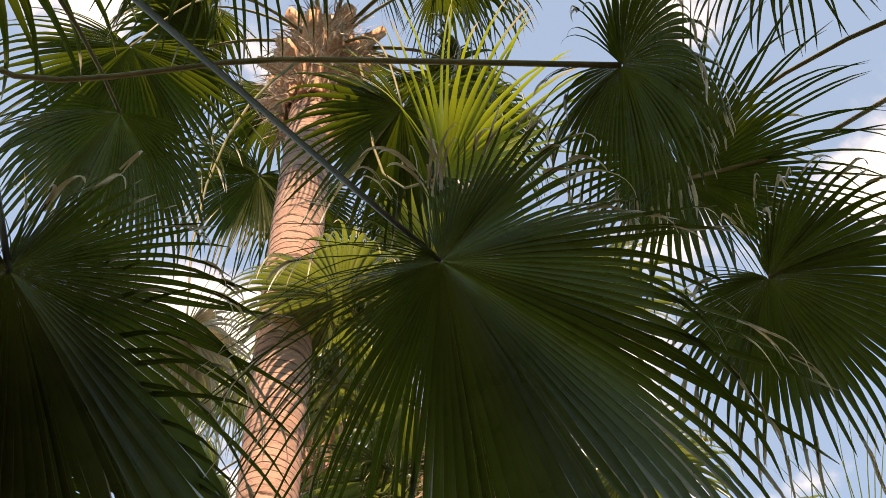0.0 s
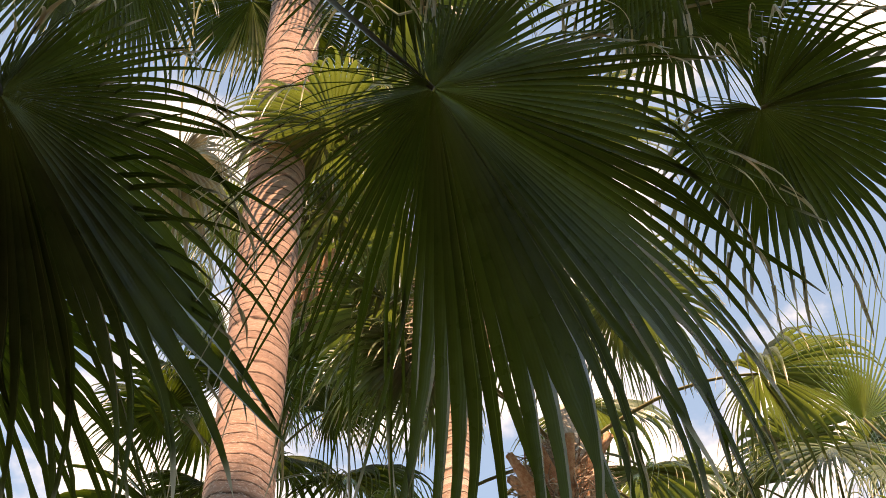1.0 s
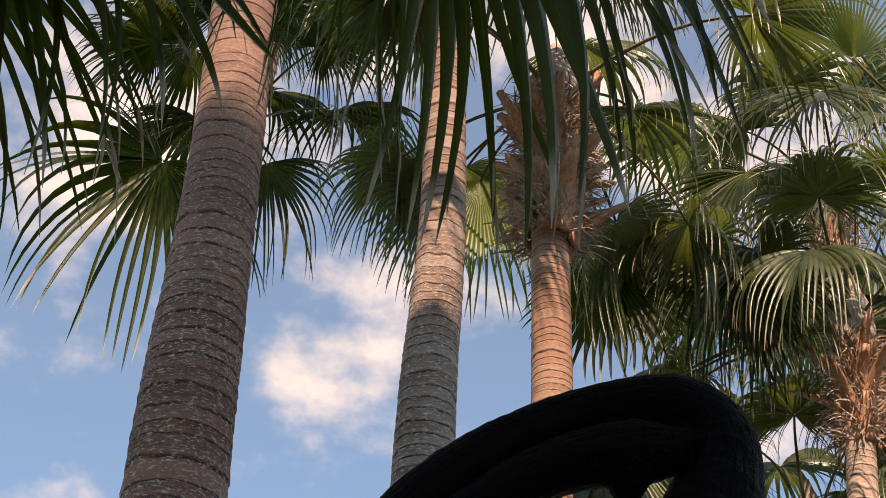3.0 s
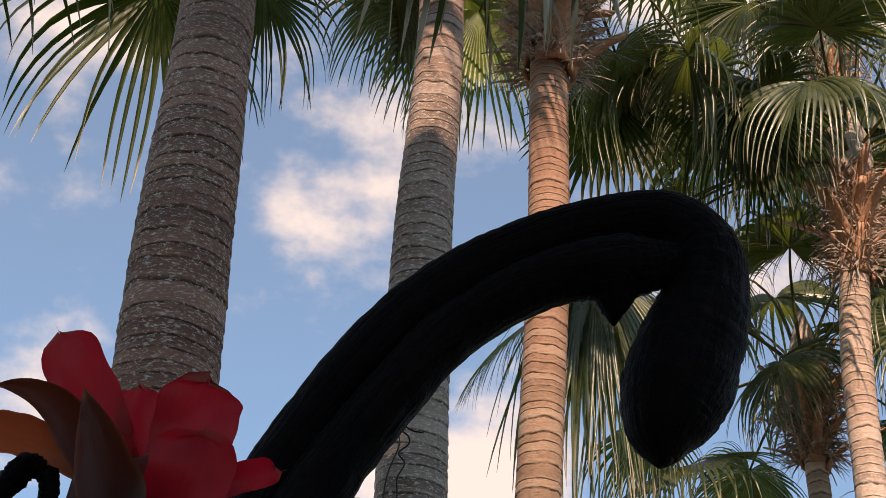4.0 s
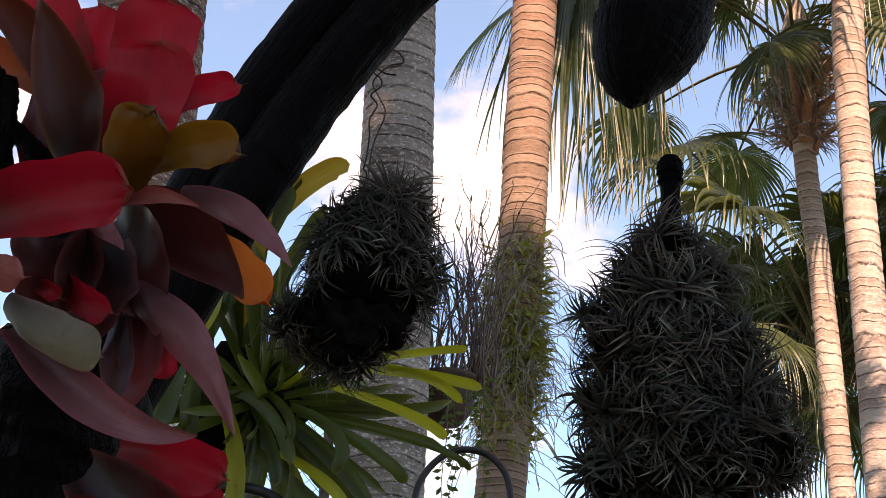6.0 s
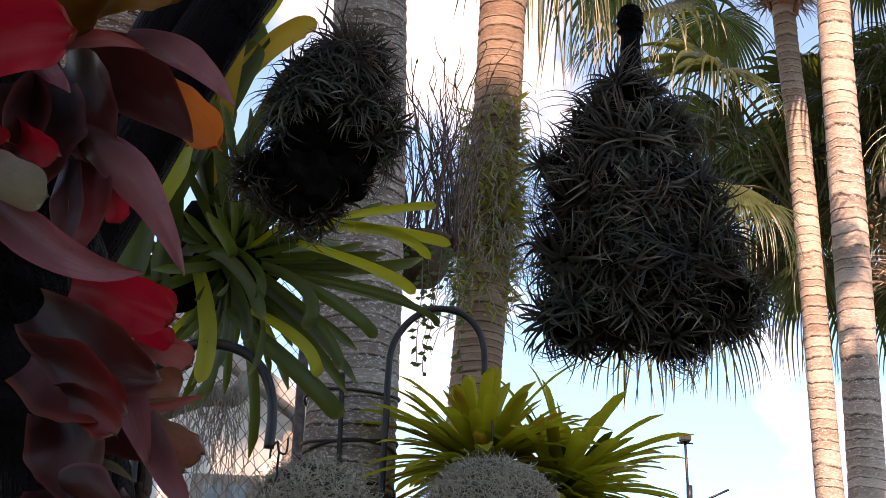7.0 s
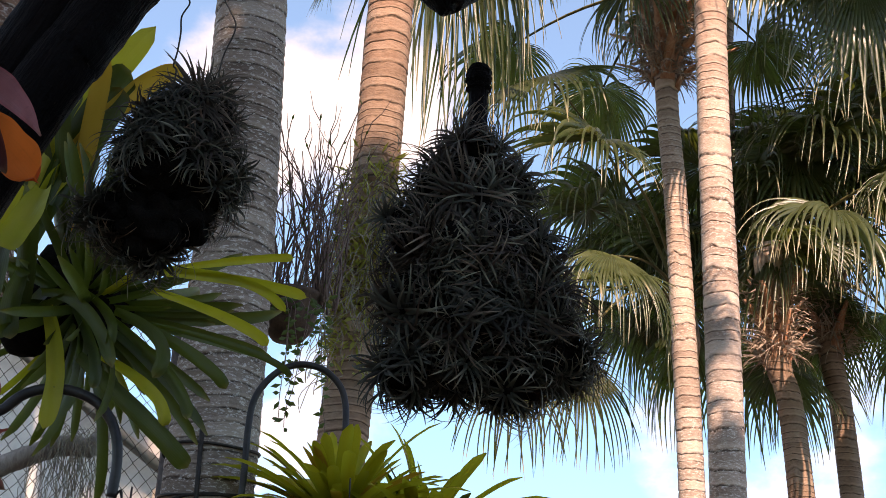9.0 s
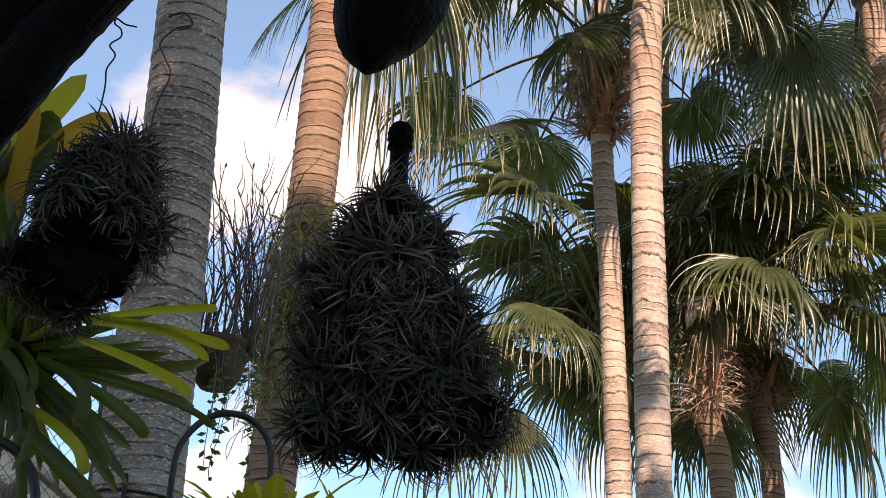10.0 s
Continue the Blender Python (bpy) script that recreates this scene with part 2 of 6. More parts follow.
# ---------------------------------------------------------------- palms
def blade_data(hub, along, up, size, count=54, spread=152.0, fused=0.46, sag=0.25, hang=3.2, seed=0, cone=0.12, shorten=0.45, wild=0.4, slim=0.62, left=0.0, loose=0.0, peak=1.0, fold=0.0, ripple=0.0, lobes=0.0):
    """A pleated fan: segments joined near the hub and free, narrow and drooping towards the tips."""
    rng = random.Random(seed)
    y = unit(along)
    z = np.asarray(up, float)
    z = unit(z - y * (z @ y))
    x = np.cross(y, z)
    down = np.array((0, 0, -1.0))
    step = radians(2 * spread) / count
    rows_in, rows_out = 5, 6

    def ray(angle, length, extra, twist, fused=fused):
        d = unit(x * math.sin(angle) + y * math.cos(angle) + z * cone * (0.5 + 0.5 * math.cos(angle)) + z * fold * abs(math.sin(angle)) + z * ripple * noise.noise(Vector((angle * 2.6, seed * 3.7, 0.5))))
        p, pts, dirs = np.asarray(hub, float).copy(), [], []
        f = length * fused
        p = p + d * size * 0.006
        pts.append(p), dirs.append(d)
        for i in range(rows_in):
            d = unit(d + down * sag * f / rows_in / size)
            p = p + d * f / rows_in
            pts.append(p), dirs.append(d)
        rest = length - f
        for i in range(rows_out):
            d = unit(d + down * (hang + extra) * rest / rows_out / size * (0.4 + 1.2 * i / rows_out) + x * twist * 0.16)
            p = p + d * rest / rows_out
            pts.append(p), dirs.append(d)
        return np.array(pts), np.array(dirs)

    def angle_of(k):
        return -radians(spread) + (k + 0.5) * step

    verts, faces, uvs = [], [], []
    for k in range(count):
        a = angle_of(k)
        length = size * (1 - shorten + shorten * (0.5 + 0.5 * math.cos(a)) ** peak) * rng.uniform(0.92, 1.05)
        ref = size * (1 - shorten + shorten * (0.5 + 0.5 * math.cos(a)) ** peak)
        part = min(1.0, max(0.0, (-math.degrees(a) - 20) / 60))
        length, ref = length * (1 - left * part), ref * (1 - left * part)
        edge = max(0.0, abs(a) / radians(spread) - 0.72) / 0.28
        length, ref = length * (1 - 0.3 * edge), ref * (1 - 0.3 * edge)
        web, thin = (1 - 0.7 * edge) * fused * (1 - loose * part) * (1 + lobes * noise.noise(Vector((angle_of(k) * 3.1, seed * 1.9, 7)))), slim * (1 - 0.5 * loose * part)
        extra = rng.uniform(-wild, wild) * hang + (hang * 1.8 if rng.random() < 0.08 else 0)
        c, dirs = ray(a, ref, 0, 0, web)
        c2, dirs2 = ray(a, length, extra, rng.uniform(-1, 1) * wild, web)
        le, _ = ray(a - step / 2, ref, 0, 0, web)
        ri, _ = ray(a + step / 2, ref, 0, 0, web)
        split = rng.randint(-1, 1)
        start = len(verts)
        total = rows_in + rows_out
        join = rows_in + min(split, 0)
        wide = np.linalg.norm(ri[rows_in] - le[rows_in]) * 0.5
        for i in range(total + 1):
            s = i / total
            side = unit(ri[i] - le[i])
            nrm = unit(np.cross(side, dirs[i]))
            if i <= join:
                centre, l, r = c[i] + nrm * wide * 0.85 * min(1, i / 2.5), le[i], ri[i]
            else:
                t = (i - join) / (total - join)
                w = wide * (thin + (1 - thin) * max(0, 1 - 3 * t)) * (1 - t) ** 0.6 + size * 0.0008
                off = c2[i] - c2[rows_in] + c[rows_in] if i >= rows_in else c[i]
                centre = off + nrm * w * 0.75
                l, r = off - side * w, off + side * w
            verts += [l, centre, r]
            uvs += [(0.0, s), (0.5, s), (1.0, s)]
        for i in range(total):
            b = start + 3 * i
            faces += [(b, b + 1, b + 4, b + 3), (b + 1, b + 2, b + 5, b + 4)]
    return verts, faces, uvs


def petiole_path(a, b, leave, arrive, n=9):
    a, b = np.asarray(a, float), np.asarray(b, float)
    far = np.linalg.norm(b - a)
    c1, c2 = a + unit(leave) * far * 0.35, b - unit(arrive) * far * 0.35
    return [(1 - t) ** 3 * a + 3 * (1 - t) ** 2 * t * c1 + 3 * (1 - t) * t * t * c2 + t**3 * b for t in np.linspace(0, 1, n)]


def petiole(path, thick, parent, material=None):
    n = len(path)
    return tube("petiole", path, [thick * (1.5 - 0.75 * i / (n - 1)) for i in range(n)], material or M_PETIOLE, parent, 7, flat=0.6)


def placed_leaf(palm, crown, hub, tip, facing, size, material=None, arrive=None, thick=0.011, **shape):
    """A leaf whose hub, middle and upper side are known; its stalk runs back to the crown."""
    v, f, uv = blade_data(hub, np.subtract(tip, hub), facing, size, **shape)
    leaf = mesh_object("leaf", v, f, material or M_FAN, palm, uv)
    if crown is not None:
        a = np.asarray(crown, float)
        leave = unit(np.subtract(hub, a)) + np.array((0, 0, 0.5))
        back = unit(np.subtract(tip, hub)) * 0.5 + unit(np.subtract(hub, a)) if arrive is None else arrive
        petiole(petiole_path(a, hub, leave, back), thick, leaf)
    return leaf


def dry_strips(leaf, count, seed, length=0.22):
    """Withered segment ends that hang, pale and thin, from the free part of a leaf."""
    rng = random.Random(seed)
    src = leaf.data.vertices
    per = 36
    verts, faces, uvs = [], [], []
    for i in range(count):
        k = rng.randrange(len(src) // per)
        p = np.array(src[k * per + 3 * rng.randint(8, 10) + 1].co)
        q = np.array(src[k * per + 3 * 7 + 1].co)
        d = unit(p - q)
        side = unit(np.cross(d, (rng.uniform(-1, 1), rng.uniform(-1, 1), 0.2)))
        ln, w, b = length * rng.uniform(0.5, 1.3), rng.uniform(0.004, 0.0075), len(verts)
        for r in range(9):
            t = r / 8
            h = w * (1 - t) ** 0.5 + 0.0006
            verts += [p - side * h, p + np.cross(side, d) * h * 0.6, p + side * h]
            uvs += [(0, t), (0.5, t), (1, t)]
            p = p + d * ln / 8
            d = unit(d + np.array((rng.uniform(-0.12, 0.12), rng.uniform(-0.12, 0.12), -0.42)))
            side = unit(side + np.cross(d, side) * 0.18)
        for r in range(8):
            o = b + 3 * r
            faces += [(o, o + 1, o + 4, o + 3), (o + 1, o + 2, o + 5, o + 4)]
    tagged(mesh_object("dry_tip", verts, faces, M_FAN_DRY, leaf, uvs, True, "pale withered leaf ends"), kind="stuff")


VARIANTS = {}


def leaf_variant(elev, kind, material):
    """Leaves by their rise over the horizon, made once with the stalk's foot at the origin, going out along +y."""
    key = (elev, kind, material.name)
    if key not in VARIANTS:
        rng = random.Random(1000 + elev * 7 + kind)
        e = radians(elev)
        reach = rng.uniform(0.85, 1.15)
        out = np.array((0, math.cos(e), math.sin(e)))
        dip = radians(rng.uniform(18, 42))
        hub = out * reach + np.array((0, 0.05, -0.10 * reach * math.cos(e)))
        way = np.array((rng.uniform(-0.15, 0.15), math.cos(e - dip), math.sin(e - dip)))
        up = np.array((rng.uniform(-0.25, 0.25), -math.sin(e - dip), math.cos(e - dip)))
        v, f, uv = blade_data(hub, way, up, rng.uniform(0.84, 1.0), 58, 148, 0.45, 1.1 + 0.5 * (elev < 10), 5.4 + 1.8 * (elev < 10), 77 + kind + elev, 0.15, 0.36, 0.5, 0.56, ripple=0.5, lobes=0.3)
        leaf = mesh_object("leaf", v, f, material, None, uv)
        path = petiole_path((0, 0, 0), hub, out + np.array((0, 0, 0.35)), way)
        stalk = petiole(path, 0.012, None)
        VARIANTS[key] = (leaf.data, stalk.data)
        bpy.data.objects.remove(leaf), bpy.data.objects.remove(stalk)
    return VARIANTS[key]


def crown_leaves(palm, crown, count, seed, scale=1.0, material=None, lowest=-70, highest=75, gap=None):
    """Leaves set round a crown in a spiral, the young ones steep, the old ones hanging. gap: a bearing left free."""
    rng = random.Random(seed)
    for i in range(count):
        share = (i + 0.5) / count
        elev = highest + (lowest - highest) * share
        elev = int(round(elev / 22.0) * 22)
        bearing = math.degrees(i * 2.39996) + rng.uniform(-14, 14)
        if gap is not None and abs((bearing - gap + 180) % 360 - 180) < 38:
            continue
        blade, stalk = leaf_variant(elev, i % 3, material or M_FAN)
        leaf = under(new("leaf", blade), palm)
        leaf.matrix_basis = pose(*crown, rng.uniform(-7, 7), rng.uniform(-12, 12), -bearing) @ Matrix.Scale(scale * rng.uniform(0.88, 1.1), 4)
        under(new("petiole", stalk), leaf)


def trunk(palm, points, material, ring=0.065, seed=0, label=""):
    """points: rows of x, y, z and diameter, from the foot up. Leaf scars run round it as uneven low steps."""
    rng = random.Random(seed)
    p = smooth_path(points, 24)
    seg = np.linalg.norm(np.diff(p[:, :3], axis=0), axis=1)
    s = np.r_[0, np.cumsum(seg)]
    length = s[-1]
    pace = ring / 5
    at = np.arange(0, length, pace)
    q = np.stack([np.interp(at, s, p[:, k]) for k in range(4)], 1)
    sides = 28
    verts, uvs = [], []
    irregular = [rng.uniform(0.55, 1.7) for _ in range(97)]
    phase = np.cumsum([irregular[int(k / 5) % 97] / 5 for k in range(len(at))])
    for i, row in enumerate(q):
        r = row[3] / 2
        for k in range(sides + 1):
            a = 2 * math.pi * (k % sides) / sides
            wave = 0.20 * noise.noise(Vector((math.cos(a) * 1.9, math.sin(a) * 1.9, at[i] * 2.3 + seed))) + 0.10 * math.sin(a + seed + at[i] * 3)
            ph = phase[i] + wave
            fr = ph - math.floor(ph)
            rr = r * (1 + 0.030 * (0.5 - fr) + 0.02 * noise.noise(Vector((math.cos(a) * 2.1, math.sin(a) * 2.1, at[i] * 6 + seed * 3))))
            rr -= 0.004 * (fr > 0.93 or fr < 0.08)
            verts.append((row[0] + math.cos(a) * rr, row[1] + math.sin(a) * rr, row[2]))
            uvs.append((k / sides, ph))
    w = sides + 1
    faces = [(i * w + k, i * w + k + 1, (i + 1) * w + k + 1, (i + 1) * w + k) for i in range(len(q) - 1) for k in range(sides)]
    return mesh_object("trunk", verts, faces, material, palm, uvs, True, label)


def boots(palm, place, radius, count, height, seed, spread=1.0):
    """Old leaf bases: split, curling wedges round the top of the trunk, with fibre between them."""
    rng = random.Random(seed)
    first = None
    for i in range(count):
        a = i * 2.39996 + rng.uniform(-0.2, 0.2)
        z = place[2] + height * (i / count) - 0.05
        out = np.array((math.cos(a), math.sin(a), 0))
        side = np.array((-math.sin(a), math.cos(a), 0))
        base = np.array((place[0], place[1], z)) + out * radius * 0.8
        ln, wd = rng.uniform(0.22, 0.42), radius * rng.uniform(0.95, 1.45)
        lean = rng.uniform(0.2, 0.75) * spread
        verts, faces, uvs = [], [], []
        rows = 7
        for r in range(rows):
            t = r / (rows - 1)
            c = base + np.array((0, 0, 1)) * ln * (t - 0.25) + out * (lean * ln * t * t + 0.01)
            w = wd * (1 - 0.72 * t) * (1 + 0.12 * rng.uniform(-1, 1))
            th = 0.018 * (1 - 0.6 * t) + 0.004
            for s, o in ((-1, -0.3), (0, 0.0), (1, -0.3)):
                verts.append(c + side * s * w * 0.5 + out * o * w * 0.5)
                uvs.append((0.5 + s / 2, t))
            for s, o in ((1, -0.3), (0, 0.0), (-1, -0.3)):
                verts.append(c + side * s * w * 0.46 + out * (o * w * 0.5 - th))
                uvs.append((0.5 + s / 2, t))
        for r in range(rows - 1):
            for k in range(6):
                faces.append((r * 6 + k, r * 6 + (k + 1) % 6, (r + 1) * 6 + (k + 1) % 6, (r + 1) * 6 + k))
        faces += [tuple(range(6))[::-1], tuple((rows - 1) * 6 + k for k in range(6))]
        mesh_object("leaf_base", verts, faces, M_BOOT, palm, uvs)
    # loose fibre
    verts, faces = [], []
    for i in range(count * 44):
        a = rng.uniform(0, 2 * math.pi)
        z = place[2] + height * rng.uniform(-0.1, 1.15)
        p = np.array((place[0] + math.cos(a) * radius * rng.uniform(0.6, 1.2), place[1] + math.sin(a) * radius * rng.uniform(0.6, 1.2), z))
        d = unit((math.cos(a) * 0.7 + rng.uniform(-0.7, 0.7), math.sin(a) * 0.7 + rng.uniform(-0.7, 0.7), rng.uniform(-0.5, 1.0)))
        w = unit(np.cross(d, (rng.uniform(-1, 1), rng.uniform(-1, 1), 0.3))) * rng.uniform(0.002, 0.011)
        b = len(verts)
        for k in range(4):
            verts += [p - w * (1 - k / 4.2), p + w * (1 - k / 4.2)]
            p = p + d * rng.uniform(0.05, 0.09)
            d = unit(d + np.array((0, 0, -0.35)) + np.array([rng.uniform(-0.3, 0.3) for _ in range(3)]))
        faces += [(b + 2 * k, b + 2 * k + 1, b + 2 * k + 3, b + 2 * k + 2) for k in range(3)]
    fibre = mesh_object("fibre", verts, faces, M_FIBRE, palm)
    return tagged(fibre, kind="stuff")


def core_cone(palm, place, radius, height):
    """The unopened heart that carries the stalks."""
    path = [(place[0], place[1], place[2] + height * t) for t in (-0.1, 0.2, 0.5, 0.8, 1.0)]
    return tube("crown_heart", path, [radius * k for k in (0.95, 1.15, 1.0, 0.6, 0.2)], M_FIBRE, palm, 12, 0.25, 3)


def palm_root(label, foot, group="palms of the garden"):
    return tagged(root("fan_palm", (*foot, 0)), label, "palm", group)


# ---------------------------------------------------------------- ground
def ground_sheet():
    n, half = 60, 600.0
    k = np.linspace(-1, 1, n)
    axis = np.sign(k) * np.abs(k) ** 3 * half
    verts = [(x, y, -0.02 + 0.04 * noise.noise(Vector((x * 0.3, y * 0.3, 0)))) for y in axis for x in axis]
    faces = [(j * n + i, j * n + i + 1, (j + 1) * n + i + 1, (j + 1) * n + i) for j in range(n - 1) for i in range(n - 1)]
    return tagged(mesh_object("ground", verts, faces, M_SOIL), "dark soil and mulch of the palm garden", "ground", kind="structure")


ground_sheet()

# ---------------------------------------------------------------- the palms, the stout ones first
palm = palm_root("tall fan palm with a stout lichen-flecked trunk and shaggy crown", (-0.98, 5.4))
trunk(palm, [(-0.98, 5.4, 0, 0.46), (-1.0, 5.4, 2.5, 0.43), (-1.05, 5.4, 4.5, 0.41), (-1.075, 5.4, 5.2, 0.395), (-1.095, 5.4, 6.3, 0.335), (-1.15, 5.4, 7.6, 0.318), (-1.26, 5.4, 9.5, 0.335), (-1.36, 5.4, 11.6, 0.34), (-1.39, 5.4, 12.9, 0.38)], M_BARK, 0.085, 1)
boots(palm, (-1.385, 5.4, 12.15), 0.26, 34, 1.05, 11, 1.35)
core_cone(palm, (-1.40, 5.4, 12.9), 0.22, 0.9)
C1 = (-1.40, 5.4, 13.2)
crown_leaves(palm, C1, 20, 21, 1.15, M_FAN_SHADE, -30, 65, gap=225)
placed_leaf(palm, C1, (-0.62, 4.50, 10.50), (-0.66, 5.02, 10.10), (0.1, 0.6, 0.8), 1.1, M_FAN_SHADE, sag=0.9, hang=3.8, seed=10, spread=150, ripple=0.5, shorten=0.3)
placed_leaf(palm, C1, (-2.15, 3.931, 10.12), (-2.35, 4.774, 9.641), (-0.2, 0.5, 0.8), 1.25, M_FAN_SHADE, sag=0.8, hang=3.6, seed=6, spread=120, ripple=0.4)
placed_leaf(palm, C1, (-1.432, 4.195, 7.685), (-1.188, 4.419, 7.32), (0.1, 0.3, 0.9), 0.72, M_FAN_DRY, sag=1.4, hang=5.0, seed=12, spread=130, fused=0.35, ripple=0.6, wild=0.8)
# bright leaf colour here in place of sun through the blade
placed_leaf(palm, C1, (-0.290, 3.901, 8.608), (0.133, 3.211, 8.956), (0.2, 0.4, 0.8), 1.0, M_FAN_YELLOW, sag=0.3, hang=2.0, seed=8, spread=66, fused=0.34, count=26, ripple=0.5)

palm = palm_root("slim fan palm with a grey ringed trunk, banded with black wire", (-0.05, 6.0))
trunk(palm, [(-0.09, 6, 0, 0.37), (-0.088, 6, 1.6, 0.36), (-0.085, 6, 2.7, 0.345), (-0.085, 6, 3.7, 0.312), (-0.115, 6, 4.7, 0.292), (-0.135, 6, 5.66, 0.264), (-0.12, 6, 6.66, 0.231), (-0.15, 6, 7.73, 0.207), (-0.17, 6, 8.9, 0.21)], M_BARK_GREY, 0.075, 2)
boots(palm, (-0.17, 6, 8.5), 0.12, 16, 0.6, 12)
core_cone(palm, (-0.17, 6, 8.9), 0.13, 0.7)
C2 = (-0.17, 6, 9.1)
crown_leaves(palm, C2, 14, 22, 1.0, M_FAN, 22, 75)

palm = palm_root("slender fan palm with a reddish trunk and orange leaf bases", (0.36, 7.6))
trunk(palm, [(0.34, 7.6, 0, 0.27), (0.38, 7.6, 2.0, 0.255), (0.44, 7.6, 3.4, 0.245), (0.49, 7.6, 4.4, 0.24), (0.515, 7.6, 5.6, 0.24), (0.53, 7.6, 6.6, 0.24), (0.51, 7.6, 7.9, 0.235), (0.51, 7.6, 9.0, 0.26)], M_BARK_RED, 0.06, 3)
boots(palm, (0.51, 7.6, 8.05), 0.19, 34, 0.95, 13, 1.35)
core_cone(palm, (0.52, 7.6, 8.9), 0.15, 0.8)
C3 = (0.53, 7.6, 9.2)
crown_leaves(palm, C3, 13, 23, 1.1, M_FAN, -30, 70, gap=200)
placed_leaf(palm, C3, (-0.246, 8.5, 9.163), (-0.628, 8.5, 8.289), (-0.6, 0.5, 0.6), 0.95, M_FAN, sag=0.5, hang=2.7, seed=31)
placed_leaf(palm, C3, (0.068, 8.6, 9.328), (0.278, 8.6, 8.152), (-0.2, 0.8, 0.4), 1.2, M_FAN_YELLOW, sag=0.5, hang=2.4, seed=32, spread=110)
placed_leaf(palm, C3, (1.023, 9.0, 8.953), (1.103, 9.0, 8.038), (0.3, 0.8, 0.5), 0.95, M_FAN_SHADE, sag=0.3, hang=2.2, seed=33, fused=0.65)

palm = palm_root("far slim fan palm with a tan trunk and shaggy brown skirt", (3.05, 10.5))
trunk(palm, [(3.05, 10.5, 0, 0.21), (2.96, 10.5, 2.0, 0.2), (2.87, 10.5, 3.46, 0.185), (2.82, 10.5, 4.5, 0.175), (2.74, 10.5, 5.96, 0.165), (2.67, 10.5, 6.81, 0.165), (2.655, 10.5, 7.8, 0.18)], M_BARK_PALE, 0.075, 4)
boots(palm, (2.66, 10.5, 6.98), 0.12, 24, 0.62, 14, 1.7)
core_cone(palm, (2.64, 10.5, 7.5), 0.11, 0.7)
C4 = (2.63, 10.5, 7.65)
crown_leaves(palm, C4, 14, 24, 1.0, M_FAN, -25, 75)

palm = palm_root("far fan palm with a straight tan ringed trunk", (2.76, 9.0))
trunk(palm, [(2.76, 9, 0, 0.235), (2.72, 9, 2.0, 0.225), (2.69, 9, 3.4, 0.215), (2.655, 9, 4.8, 0.212), (2.62, 9, 5.9, 0.2), (2.61, 9, 6.92, 0.205), (2.66, 9, 7.7, 0.2), (2.69, 9, 8.4, 0.22)], M_BARK_PALE, 0.085, 5)
boots(palm, (2.67, 9, 7.6), 0.125, 24, 0.7, 15, 1.4)
core_cone(palm, (2.70, 9, 8.3), 0.13, 0.7)
C5 = (2.70, 9.0, 8.5)
crown_leaves(palm, C5, 13, 25, 1.05, M_FAN, -8, 70)
placed_leaf(palm, C5, (1.899, 8.5, 8.671), (1.991, 8.5, 7.499), (0.0, 0.9, 0.3), 1.25, M_FAN_SHADE, sag=2.0, hang=5.4, seed=51)
placed_leaf(palm, C5, (2.15, 9.4, 10.3), (1.85, 9.2, 9.3), (0.0, -0.5, 0.8), 1.2, M_FAN_SHADE, sag=0.9, hang=3.6, seed=55, spread=150, fused=0.42, ripple=0.4)
placed_leaf(palm, C5, (2.85, 9.0, 9.9), (2.55, 8.7, 8.9), (0.1, -0.5, 0.8), 1.15, M_FAN, sag=0.9, hang=3.6, seed=56, spread=150, fused=0.42, ripple=0.4)
placed_leaf(palm, C5, (2.36, 7.9, 9.7), (2.05, 7.5, 8.9), (0.0, -0.5, 0.8), 1.0, M_FAN, sag=0.9, hang=3.6, seed=57, spread=140, fused=0.4, ripple=0.4)
placed_leaf(palm, C5, (1.97, 8.9, 8.98), (2.0, 8.9, 7.7), (0.0, -0.9, 0.2), 1.25, M_FAN_SHADE, sag=0.3, hang=0.8, seed=58, spread=24, fused=0.7, count=16, fold=1.2)
placed_leaf(palm, C5, (0.894, 9.0, 7.474), (0.928, 9.0, 5.39), (0.0, 0.9, 0.3), 1.9, M_FAN, sag=3.6, hang=6.0, seed=52, spread=85, fused=0.42, count=60, slim=0.85, ripple=0.7, wild=0.5)
placed_leaf(palm, C5, (0.98, 9.2, 7.6), (1.1, 9.1, 6.3), (0.1, -0.8, 0.4), 1.75, M_FAN, sag=3.0, hang=6.0, seed=54, spread=80, fused=0.45, count=60, slim=0.85, ripple=0.7, wild=0.5)
placed_leaf(palm, C5, (0.529, 9.200, 7.172), (0.086, 9.000, 6.594), (-0.5, -0.3, 0.8), 0.85, M_FAN_YELLOW, sag=0.8, hang=2.6, seed=53, spread=80, fused=0.4)

palm = palm_root("fan palm half hidden, with an orange shaggy crown", (3.35, 11.5))
trunk(palm, [(3.42, 11.5, 0, 0.22), (3.36, 11.5, 5, 0.2), (3.35, 11.5, 11.5, 0.2)], M_BARK_PALE, 0.07, 6)
boots(palm, (3.35, 11.5, 11.0), 0.18, 24, 0.9, 16)
core_cone(palm, (3.35, 11.5, 11.6), 0.14, 0.7)
crown_leaves(palm, (3.35, 11.5, 11.9), 18, 26, 1.3, M_FAN, -65, 70)

